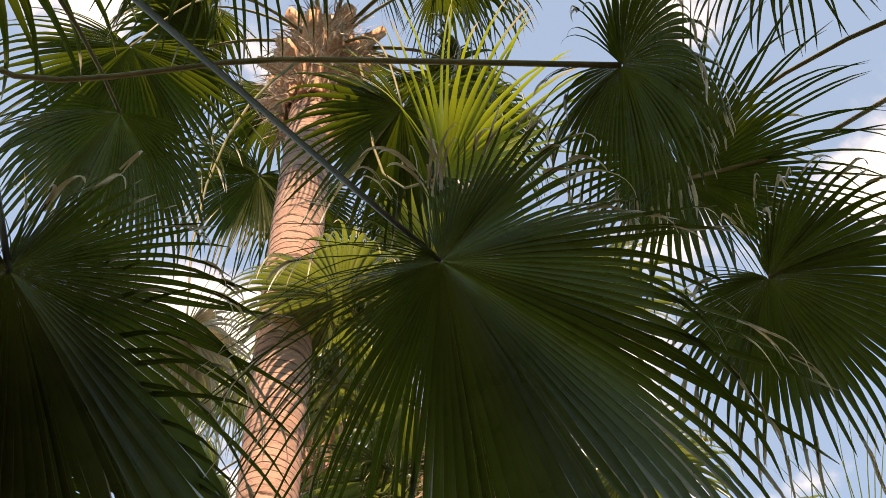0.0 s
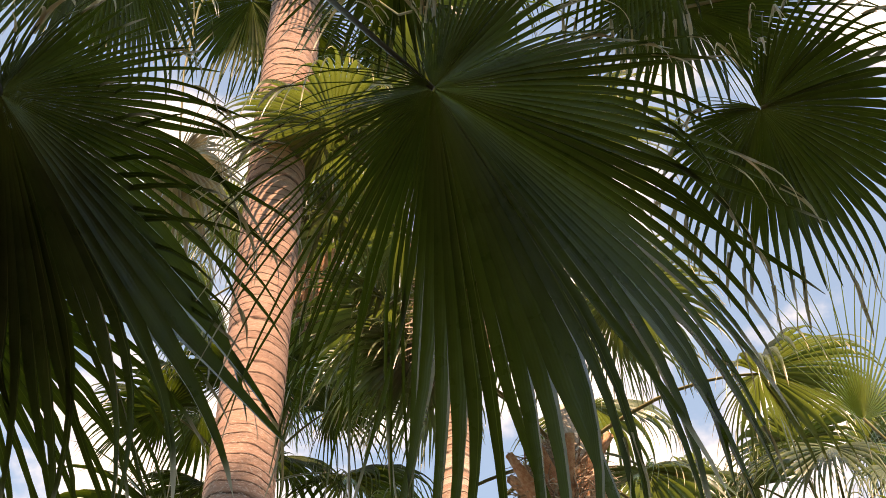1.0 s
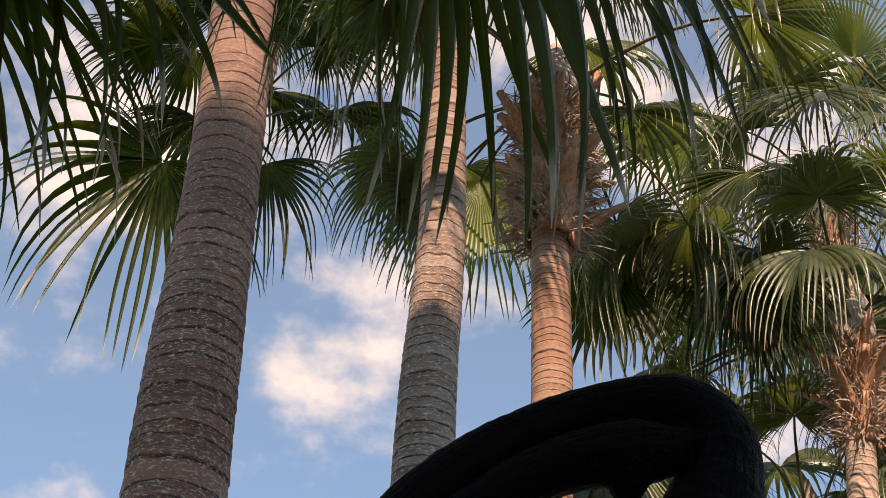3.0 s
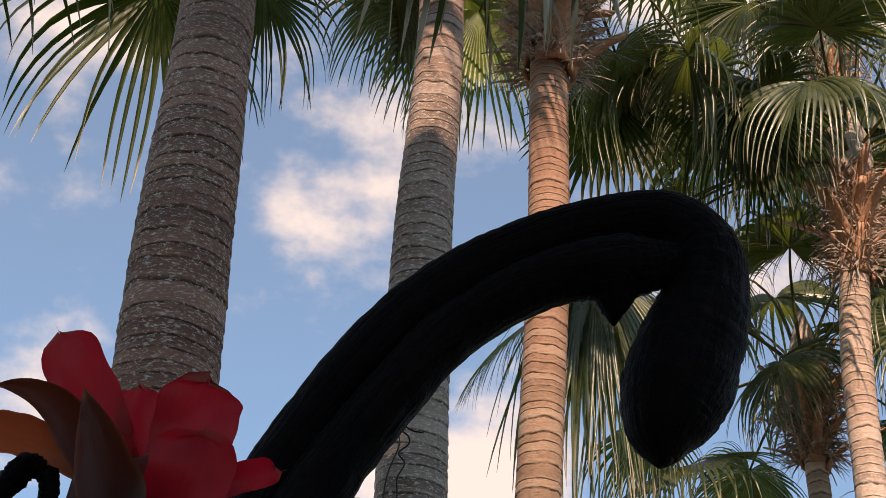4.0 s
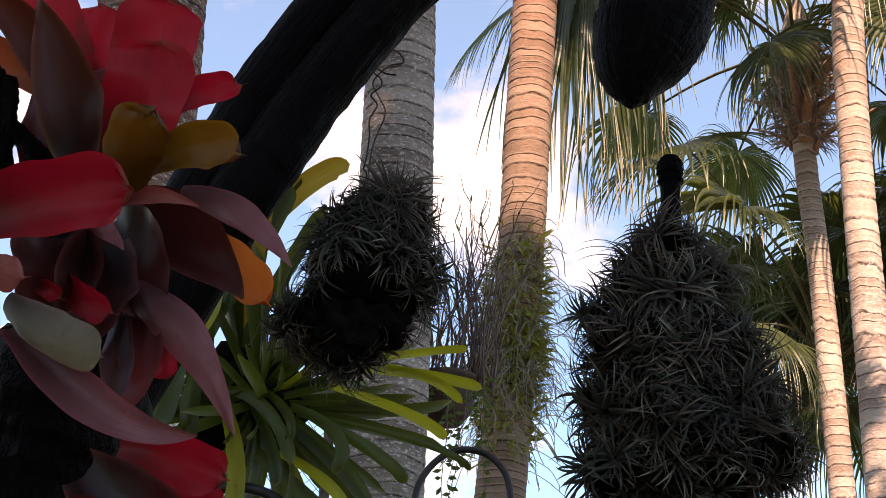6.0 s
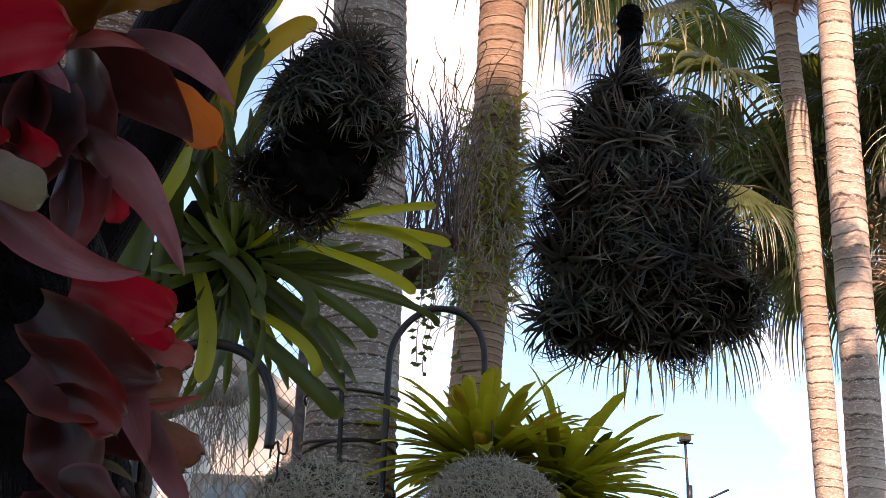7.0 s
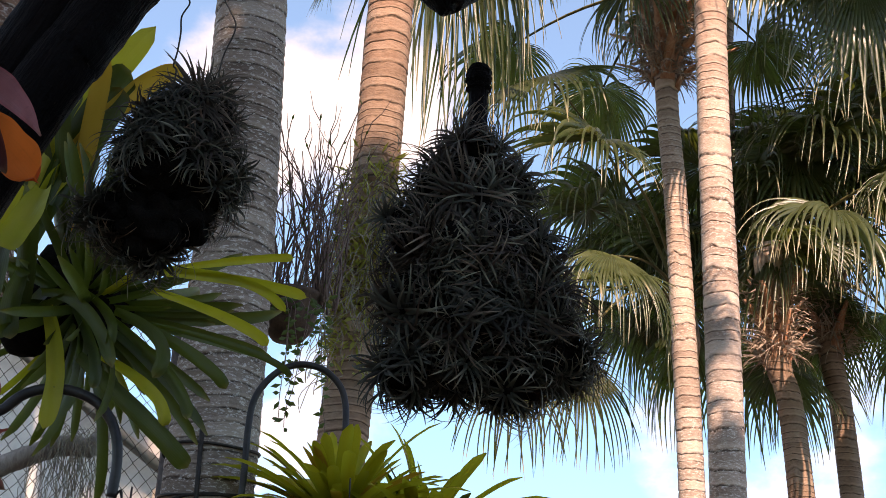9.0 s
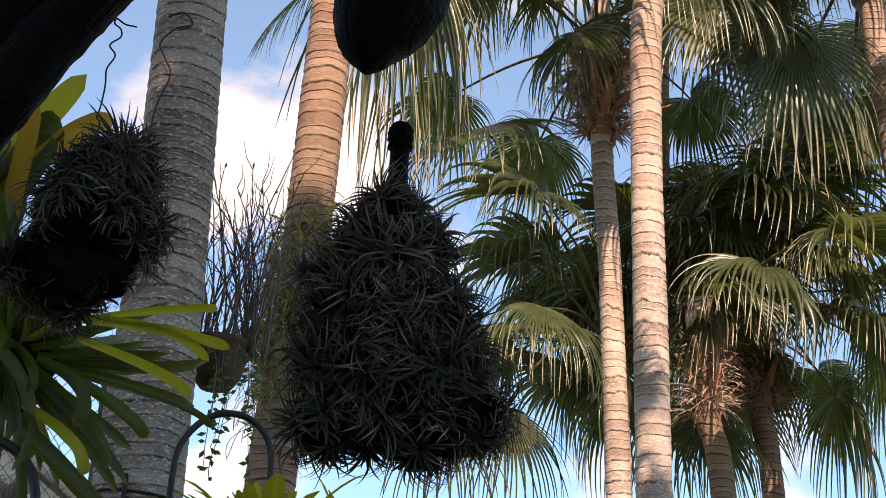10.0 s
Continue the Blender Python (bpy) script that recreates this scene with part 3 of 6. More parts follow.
palm = palm_root("distant fan palm with a thin leaning reddish trunk", (3.98, 11))
trunk(palm, [(3.98, 11, 0, 0.21), (3.86, 11, 2.6, 0.2), (3.71, 11, 4.53, 0.185), (3.61, 11, 4.98, 0.19), (3.58, 11, 5.5, 0.22)], M_BARK_RED, 0.06, 7)
boots(palm, (3.60, 11, 5.05), 0.105, 11, 0.45, 17, 1.3)
core_cone(palm, (3.6, 11, 5.5), 0.13, 0.6)
C6 = (3.62, 11.0, 5.8)
crown_leaves(palm, C6, 21, 27, 1.05, M_FAN, -28, 75, gap=230)
placed_leaf(palm, C6, (3.778, 11, 6.662), (3.79, 10.6, 5.9), (0, -0.8, 0.5), 0.95, M_FAN, sag=0.4, hang=2.4, seed=61)

palm = palm_root("distant fan palm with a slim reddish trunk and drooping fronds", (4.72, 12))
trunk(palm, [(4.72, 12, 0, 0.21), (4.58, 12, 2.8, 0.2), (4.43, 12, 4.81, 0.18), (4.35, 12, 5.4, 0.185), (4.33, 12, 5.9, 0.21)], M_BARK_RED, 0.06, 8)
boots(palm, (4.35, 12, 5.5), 0.105, 11, 0.45, 18, 1.3)
core_cone(palm, (4.34, 12, 6.0), 0.13, 0.6)
C7 = (4.34, 12.0, 6.3)
crown_leaves(palm, C7, 22, 28, 1.1, M_FAN, -28, 75)
placed_leaf(palm, C7, (4.28, 11.0, 6.55), (4.70, 10.8, 6.05), (0.3, -0.3, 0.9), 0.95, M_FAN, sag=0.9, hang=4.1, seed=71, spread=140, fused=0.36, ripple=0.4)
placed_leaf(palm, C7, (4.75, 12.4, 7.55), (4.65, 12.2, 6.8), (0.1, -0.5, 0.8), 1.05, M_FAN_SHADE, sag=0.8, hang=3.6, seed=74, spread=150, fused=0.4, ripple=0.4)
placed_leaf(palm, C7, (4.30, 12.5, 7.75), (4.15, 12.4, 7.0), (-0.2, -0.5, 0.8), 1.05, M_FAN_SHADE, sag=0.8, hang=3.6, seed=75, spread=150, fused=0.4, ripple=0.4)

palm = palm_root("fan palm with sunlit drooping fronds beyond the trunks", (4.5, 10.3))
trunk(palm, [(5.2, 10.3, 0, 0.22), (5.0, 10.3, 5, 0.2), (4.7, 10.3, 8.4, 0.2)], M_BARK_PALE, 0.07, 9)
C12 = (4.65, 10.3, 8.7)
core_cone(palm, (4.7, 10.3, 8.3), 0.14, 0.7)
crown_leaves(palm, C12, 17, 29, 1.1, M_FAN, -60, 70)
placed_leaf(palm, C12, (3.969, 10, 7.629), (4.022, 10, 6.556), (0, -0.7, 0.6), 1.25, M_FAN, sag=1.4, hang=4.8, seed=72)
placed_leaf(palm, C12, (3.435, 10.2, 7.986), (3.766, 10.2, 6.983), (0, -0.7, 0.6), 1.2, M_FAN, sag=1.0, hang=4.4, seed=73)

palm = palm_root("low fan palm with broad pale green fans", (3.18, 11.3))
trunk(palm, [(3.2, 11.4, 0, 0.2), (3.12, 11.4, 3.0, 0.19), (3.03, 11.4, 5.2, 0.18)], M_BARK_PALE, 0.07, 10)
C13 = (3.0, 11.4, 5.5)
core_cone(palm, (3.02, 11.4, 5.1), 0.1, 0.6)
crown_leaves(palm, C13, 17, 30, 1.0, M_FAN, 0, 75, gap=185)
placed_leaf(palm, C13, (2.05, 9.6, 5.95), (1.45, 9.3, 5.95), (0.3, -0.35, 0.9), 0.95, M_FAN, sag=0.7, hang=3.2, seed=81, spread=150, fused=0.42, ripple=0.5)
placed_leaf(palm, C13, (2.09, 9.5, 5.12), (2.20, 9.2, 4.90), (0.2, -0.4, 0.9), 0.80, M_FAN, sag=1.6, hang=5.5, seed=82, spread=120, fused=0.4)
placed_leaf(palm, C13, (1.48, 9.4, 4.32), (1.45, 9.25, 3.9), (-0.1, -0.9, 0.3), 0.78, M_FAN_SHADE, sag=1.2, hang=4.0, seed=83, spread=85, fused=0.4, count=34)
placed_leaf(palm, C13, (1.88, 9.5, 4.42), (1.93, 9.35, 4.0), (0.1, -0.9, 0.3), 0.80, M_FAN_SHADE, sag=1.2, hang=4.0, seed=86, spread=80, fused=0.4, count=34)
placed_leaf(palm, C13, (1.95, 9.8, 5.05), (1.6, 9.3, 4.9), (-0.2, -0.2, 0.95), 0.95, M_FAN, sag=0.6, hang=3.1, seed=84)
placed_leaf(palm, C13, (1.70, 9.9, 6.55), (1.4, 9.5, 6.2), (-0.2, -0.2, 0.9), 1.0, M_FAN, sag=0.8, hang=3.7, seed=85)

palm = palm_root("fan palm behind the stout trunk with dark drooping fronds", (-1.68, 8.8))
trunk(palm, [(-1.62, 8.8, 0, 0.24), (-1.64, 8.8, 4, 0.22), (-1.72, 8.8, 7.5, 0.2), (-1.77, 8.8, 9.6, 0.2)], M_BARK, 0.07, 12)
C9 = (-1.77, 8.8, 9.9)
core_cone(palm, (-1.77, 8.8, 9.5), 0.13, 0.7)
crown_leaves(palm, C9, 8, 33, 1.0, M_FAN_SHADE, 25, 75)
placed_leaf(palm, C9, (-2.25, 8.8, 9.55), (-2.75, 8.8, 7.7), (-0.3, 0.8, 0.4), 1.75, M_FAN_SHADE, sag=0.9, hang=3.6, seed=91, spread=140, fused=0.3, count=38, slim=0.7, ripple=0.5)
placed_leaf(palm, C9, (-1.499, 8.8, 9.582), (-1.145, 8.8, 8.291), (0.2, 0.8, 0.4), 1.15, M_FAN_SHADE, sag=0.9, hang=4.0, seed=92, spread=100, fused=0.3, count=36, slim=0.7, ripple=0.5)

palm = palm_root("tall fan palm with a brown fibrous crown behind the others", (-1.9, 9.9))
trunk(palm, [(-1.88, 9.9, 0, 0.24), (-1.92, 9.9, 5, 0.22), (-1.95, 9.9, 9, 0.2), (-1.75, 9.9, 13.4, 0.22)], M_BARK, 0.07, 13)
boots(palm, (-1.72, 9.9, 13.1), 0.2, 26, 1.1, 19, 1.5)
core_cone(palm, (-1.7, 9.9, 13.9), 0.16, 0.8)
crown_leaves(palm, (-1.68, 9.9, 14.2), 16, 34, 1.15, M_FAN, -60, 70)

palm = palm_root("near fan palm whose great dark fans hang overhead", (-2.5, 1.5))
trunk(palm, [(-2.6, 1.45, 0, 0.3), (-2.5, 1.5, 4, 0.27), (-2.3, 1.66, 7.2, 0.24)], M_BARK, 0.08, 14)
CA = (-2.22, 1.70, 7.38)
core_cone(palm, (-2.28, 1.68, 7.0), 0.16, 0.8)
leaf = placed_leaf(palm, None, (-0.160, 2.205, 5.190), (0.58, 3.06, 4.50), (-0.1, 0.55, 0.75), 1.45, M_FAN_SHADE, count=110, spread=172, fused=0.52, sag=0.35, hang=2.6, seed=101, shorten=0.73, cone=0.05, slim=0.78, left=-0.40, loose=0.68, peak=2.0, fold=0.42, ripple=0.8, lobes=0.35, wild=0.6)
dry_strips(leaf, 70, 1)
petiole(petiole_path(CA, (-0.160, 2.205, 5.190), (0.95, 0.2, -0.9), (1.0, 0.25, -1.05)), 0.0125, leaf, M_PETIOLE_SHADE)
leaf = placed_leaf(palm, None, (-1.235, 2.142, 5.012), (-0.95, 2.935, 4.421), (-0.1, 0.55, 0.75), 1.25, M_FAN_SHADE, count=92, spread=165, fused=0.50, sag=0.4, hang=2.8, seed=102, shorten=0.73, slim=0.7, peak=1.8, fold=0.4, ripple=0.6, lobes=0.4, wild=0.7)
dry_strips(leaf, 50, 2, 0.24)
petiole(petiole_path(CA, (-1.235, 2.142, 5.012), (0.6, 0.3, -0.5), (0.4, 0.3, -1.0)), 0.019, leaf, M_PETIOLE_SHADE)
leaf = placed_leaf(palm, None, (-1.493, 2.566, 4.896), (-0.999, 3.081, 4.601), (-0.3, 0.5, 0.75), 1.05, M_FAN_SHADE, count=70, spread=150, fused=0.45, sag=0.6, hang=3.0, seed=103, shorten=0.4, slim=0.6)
petiole(petiole_path(CA, (-1.493, 2.566, 4.896), (0.2, 0.3, -0.5), (0.6, 0.3, -0.8)), 0.019, leaf, M_PETIOLE_SHADE)
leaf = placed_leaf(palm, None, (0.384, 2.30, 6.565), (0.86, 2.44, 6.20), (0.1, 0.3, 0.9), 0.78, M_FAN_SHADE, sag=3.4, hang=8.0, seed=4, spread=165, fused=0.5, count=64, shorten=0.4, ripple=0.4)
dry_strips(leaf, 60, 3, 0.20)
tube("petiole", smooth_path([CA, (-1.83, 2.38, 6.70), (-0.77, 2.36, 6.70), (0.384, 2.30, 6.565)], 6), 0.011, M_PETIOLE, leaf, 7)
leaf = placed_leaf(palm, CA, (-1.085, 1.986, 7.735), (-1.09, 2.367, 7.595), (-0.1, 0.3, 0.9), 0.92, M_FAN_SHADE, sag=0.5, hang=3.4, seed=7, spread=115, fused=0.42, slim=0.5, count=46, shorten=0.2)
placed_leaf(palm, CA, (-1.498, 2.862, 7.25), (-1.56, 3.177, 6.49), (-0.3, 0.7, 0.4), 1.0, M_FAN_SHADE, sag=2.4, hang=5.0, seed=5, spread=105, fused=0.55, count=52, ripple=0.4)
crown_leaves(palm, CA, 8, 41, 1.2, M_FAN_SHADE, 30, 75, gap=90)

palm = palm_root("near fan palm reaching in with dark fronds from its crown", (3.0, 2.0))
trunk(palm, [(3.0, 1.9, 0, 0.3), (2.95, 2.0, 4, 0.27), (2.8, 2.2, 7.6, 0.24)], M_BARK, 0.08, 15)
CB = (2.75, 2.25, 7.8)
core_cone(palm, (2.78, 2.22, 7.4), 0.16, 0.8)
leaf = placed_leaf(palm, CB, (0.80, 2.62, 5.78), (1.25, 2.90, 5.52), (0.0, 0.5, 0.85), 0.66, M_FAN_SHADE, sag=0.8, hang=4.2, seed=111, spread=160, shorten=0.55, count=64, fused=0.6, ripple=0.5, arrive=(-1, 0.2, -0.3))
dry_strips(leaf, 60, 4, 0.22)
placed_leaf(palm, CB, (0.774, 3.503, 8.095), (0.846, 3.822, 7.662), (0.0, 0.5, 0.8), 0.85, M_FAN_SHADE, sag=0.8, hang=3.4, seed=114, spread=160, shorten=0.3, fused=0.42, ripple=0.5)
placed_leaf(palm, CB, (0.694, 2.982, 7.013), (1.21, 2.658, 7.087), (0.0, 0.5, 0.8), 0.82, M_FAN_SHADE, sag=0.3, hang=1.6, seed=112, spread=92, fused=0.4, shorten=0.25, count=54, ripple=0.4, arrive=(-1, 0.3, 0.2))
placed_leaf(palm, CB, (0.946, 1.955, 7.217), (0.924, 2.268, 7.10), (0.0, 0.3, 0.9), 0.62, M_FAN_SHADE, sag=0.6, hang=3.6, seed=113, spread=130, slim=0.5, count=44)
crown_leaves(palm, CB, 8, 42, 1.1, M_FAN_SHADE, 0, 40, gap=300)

palm = palm_root("fan palm with upright yellow-green young fronds", (2.9, 5.4))
trunk(palm, [(2.95, 5.4, 0, 0.26), (2.85, 5.4, 3, 0.24), (2.75, 5.4, 6.2, 0.22)], M_BARK_PALE, 0.07, 16)
CC = (2.72, 5.4, 6.4)
core_cone(palm, (2.75, 5.4, 6.1), 0.14, 0.6)
placed_leaf(palm, CC, (1.68, 5.0, 6.95), (1.60, 4.65, 7.6), (0.3, -0.8, 0.3), 0.85, M_FAN_YELLOW, sag=0.05, hang=0.3, seed=121, spread=80, fused=0.22, slim=0.5, count=30)
crown_leaves(palm, CC, 6, 43, 0.8, M_FAN, 0, 40, gap=270)

# unseen palms added behind the viewer so that their crowns shade the foreground
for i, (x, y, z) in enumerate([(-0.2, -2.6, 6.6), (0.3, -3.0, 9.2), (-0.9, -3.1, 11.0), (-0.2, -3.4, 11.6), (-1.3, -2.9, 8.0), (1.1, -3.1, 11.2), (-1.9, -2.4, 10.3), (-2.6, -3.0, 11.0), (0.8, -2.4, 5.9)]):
    palm = palm_root("unseen fan palm added for the shade of its crown", (x, y))
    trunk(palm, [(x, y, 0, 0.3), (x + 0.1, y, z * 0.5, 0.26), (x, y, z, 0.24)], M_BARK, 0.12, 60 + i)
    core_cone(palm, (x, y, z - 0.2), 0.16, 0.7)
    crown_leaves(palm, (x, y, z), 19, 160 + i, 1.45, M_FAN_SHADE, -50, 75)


# ---------------------------------------------------------------- driftwood arch
def charred():
    n = Nodes("charred_wood")
    u, v = n.uv()
    f = n.noise(9.0, 7, 0.65)
    g = n.noise(60.0, 5, 0.7)
    grain = n.noise(1.0, 5, 0.6, vec=n.add("CombineXYZ", X=n.op("MULTIPLY", u, 18.0), Y=n.op("MULTIPLY", v, 9.0), Z=f).outputs[0])
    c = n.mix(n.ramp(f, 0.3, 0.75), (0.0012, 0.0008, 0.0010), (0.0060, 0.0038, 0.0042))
    # grain ridges coloured lighter, as faint highlights on the black
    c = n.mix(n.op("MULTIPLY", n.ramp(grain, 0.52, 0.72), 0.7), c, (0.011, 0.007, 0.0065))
    c = n.mix(n.op("MULTIPLY", n.ramp(g, 0.68, 0.76), 0.4), c, (0.10, 0.075, 0.06))
    return n.done(c, n.ramp(f, 0.3, 0.7, 0.5, 0.75), n.op("ADD", n.op("MULTIPLY", grain, 1.6), n.op("ADD", f, n.op("MULTIPLY", g, 0.4))), 1.0, 0.035, spec=0.06)


M_CHAR = charred()
M_IRON = plain("black_iron", (0.012, 0.012, 0.014), (0.03, 0.028, 0.028), 14, 0.42, 0.2, 0.003, metal=0.3)
M_WIRE = plain("dark_wire", (0.02, 0.018, 0.016), (0.05, 0.045, 0.04), 30, 0.6, 0.2, 0.002, metal=0.5)


def grown(points, per=9):
    p = smooth_path(points, per)
    return p[:, :3], p[:, 3]


arch = tagged(root("driftwood_arch", (-0.95, 2.72, 0)), "blackened driftwood limb arching over and hooking back down", "driftwood")
path, radii = grown([
    (-0.98, 2.74, -0.1, 0.12), (-0.90, 2.72, 0.9, 0.10), (-0.70, 2.70, 1.75, 0.08),
    (-0.337, 2.700, 2.664, 0.063), (-0.253, 2.700, 2.843, 0.068), (-0.163, 2.700, 3.011, 0.067), (-0.064, 2.700, 3.152, 0.067),
    (0.041, 2.700, 3.263, 0.062), (0.151, 2.700, 3.346, 0.055), (0.264, 2.700, 3.404, 0.053), (0.380, 2.700, 3.438, 0.056),
    (0.467, 2.700, 3.436, 0.063), (0.535, 2.700, 3.367, 0.073), (0.529, 2.700, 3.250, 0.090), (0.499, 2.700, 3.143, 0.105),
    (0.467, 2.700, 3.039, 0.107), (0.444, 2.700, 2.951, 0.077), (0.444, 2.700, 2.897, 0.032), (0.449, 2.700, 2.883, 0.008)])
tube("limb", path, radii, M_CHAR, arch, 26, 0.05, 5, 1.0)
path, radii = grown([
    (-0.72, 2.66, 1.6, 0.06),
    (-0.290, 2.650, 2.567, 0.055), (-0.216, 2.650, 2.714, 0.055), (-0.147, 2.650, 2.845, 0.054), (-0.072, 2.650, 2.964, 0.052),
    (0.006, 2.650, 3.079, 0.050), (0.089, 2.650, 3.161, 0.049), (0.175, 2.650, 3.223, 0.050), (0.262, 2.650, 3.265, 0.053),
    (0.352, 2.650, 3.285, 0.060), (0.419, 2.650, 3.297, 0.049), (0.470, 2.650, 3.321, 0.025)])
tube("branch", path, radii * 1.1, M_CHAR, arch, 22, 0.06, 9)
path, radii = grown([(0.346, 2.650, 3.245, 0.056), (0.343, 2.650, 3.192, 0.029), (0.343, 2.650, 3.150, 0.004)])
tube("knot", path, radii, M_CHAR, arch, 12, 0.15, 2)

knot = tagged(root("driftwood_stub", (-0.45, 1.72, 0)), "small dark driftwood stubs rising among the red leaves", "driftwood")
path, radii = grown([(-0.47, 1.80, -0.05, 0.04), (-0.47, 1.78, 1.4, 0.03), (-0.429, 1.740, 2.157, 0.017), (-0.422, 1.720, 2.219, 0.014), (-0.416, 1.700, 2.257, 0.013), (-0.418, 1.700, 2.297, 0.012), (-0.424, 1.700, 2.319, 0.013), (-0.424, 1.700, 2.326, 0.005)])
tube("stem", path, radii, M_CHAR, knot, 10, 0.2, 3)
path, radii = grown([(-0.430, 1.700, 2.322, 0.012), (-0.450, 1.700, 2.325, 0.016), (-0.465, 1.700, 2.303, 0.016), (-0.489, 1.700, 2.270, 0.009)])
tube("stub", path, radii, M_CHAR, knot, 10, 0.2, 4)
path, radii = grown([(-0.375, 1.750, 2.236, 0.016), (-0.400, 1.750, 2.263, 0.012), (-0.424, 1.750, 2.285, 0.011), (-0.431, 1.750, 2.292, 0.004)])
tube("stub", path, radii, M_CHAR, knot, 10, 0.2, 6)


# ---------------------------------------------------------------- red bromeliads
def petal_material(name, base, body, edge, back, share=0.35):
    n = Nodes(name)
    u, v = n.uv()
    f = n.noise(22.0, 5)
    # feet have a darker tone, deepened so the rosette's heart looks shaded
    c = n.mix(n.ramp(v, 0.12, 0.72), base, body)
    c = n.mix(n.op("MULTIPLY", n.ramp(f, 0.42, 0.72), 0.5), c, tuple(x * 0.5 for x in body))
    rim = n.ramp(n.op("ABSOLUTE", n.op("SUBTRACT", u, 0.5)), 0.40, 0.5)
    c = n.mix(n.op("MULTIPLY", rim, 0.6), c, edge)
    c = n.mix(n.op("MULTIPLY", n.ramp(n.noise(90.0, 3), 0.62, 0.72), 0.35), c, tuple(x * 0.4 for x in base))
    streak = n.noise(1.0, 4, 0.6, vec=n.add("CombineXYZ", X=n.op("MULTIPLY", u, 26.0), Y=n.op("MULTIPLY", v, 2.5), Z=n.op("MULTIPLY", n.chance(), 50.0)).outputs[0])
    c = n.mix(n.op("MULTIPLY", n.ramp(streak, 0.45, 0.7), 0.45), c, tuple(x * 0.45 for x in body))
    c = n.mix(n.op("MULTIPLY", n.ramp(v, 0.93, 1.0), 0.7), c, (0.16, 0.10, 0.06))
    return n.done(c, n.ramp(f, 0.3, 0.7, 0.28, 0.48), n.op("ADD", streak, n.op("MULTIPLY", f, 0.6)), 0.25, 0.002, through=n.mix(n.ramp(v, 0.05, 0.55), tuple(x * 0.5 for x in back), back), share=share, spec=0.2)


M_RED = petal_material("petal_red", (0.10, 0.015, 0.012), (0.40, 0.012, 0.020), (0.32, 0.012, 0.015), (0.70, 0.012, 0.03), 0.45)
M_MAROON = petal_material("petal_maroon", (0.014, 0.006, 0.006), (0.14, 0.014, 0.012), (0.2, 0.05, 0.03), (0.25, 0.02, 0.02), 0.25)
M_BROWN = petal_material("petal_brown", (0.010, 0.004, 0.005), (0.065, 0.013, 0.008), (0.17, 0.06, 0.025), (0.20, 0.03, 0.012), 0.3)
M_RUST = petal_material("petal_rust", (0.10, 0.03, 0.015), (0.32, 0.06, 0.03), (0.36, 0.10, 0.05), (0.55, 0.10, 0.03), 0.4)
M_MUSTARD = petal_material("petal_mustard", (0.03, 0.008, 0.004), (0.13, 0.038, 0.005), (0.22, 0.10, 0.02), (0.34, 0.13, 0.008), 0.35)
M_MAUVE = petal_material("petal_mauve", (0.05, 0.018, 0.016), (0.27, 0.095, 0.100), (0.34, 0.06, 0.075), (0.30, 0.05, 0.06), 0.22)
M_SALMON = petal_material("petal_salmon", (0.10, 0.02, 0.016), (0.36, 0.10, 0.085), (0.40, 0.05, 0.05), (0.45, 0.07, 0.06), 0.3)
M_ORANGE = petal_material("petal_orange", (0.26, 0.05, 0.015), (0.58, 0.12, 0.03), (0.6, 0.12, 0.05), (0.95, 0.2, 0.035), 0.5)
# darkest leaves, some of them only filling shaded gaps
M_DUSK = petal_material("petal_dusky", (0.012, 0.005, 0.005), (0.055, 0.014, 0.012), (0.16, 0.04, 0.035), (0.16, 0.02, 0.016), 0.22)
M_STRIPED = petal_material("petal_striped", (0.06, 0.02, 0.012), (0.26, 0.085, 0.06), (0.11, 0.12, 0.03), (0.3, 0.12, 0.05), 0.25)
M_PALEGREEN = petal_material("petal_grey_green", (0.03, 0.014, 0.012), (0.14, 0.105, 0.075), (0.20, 0.09, 0.075), (0.3, 0.26, 0.12), 0.25)


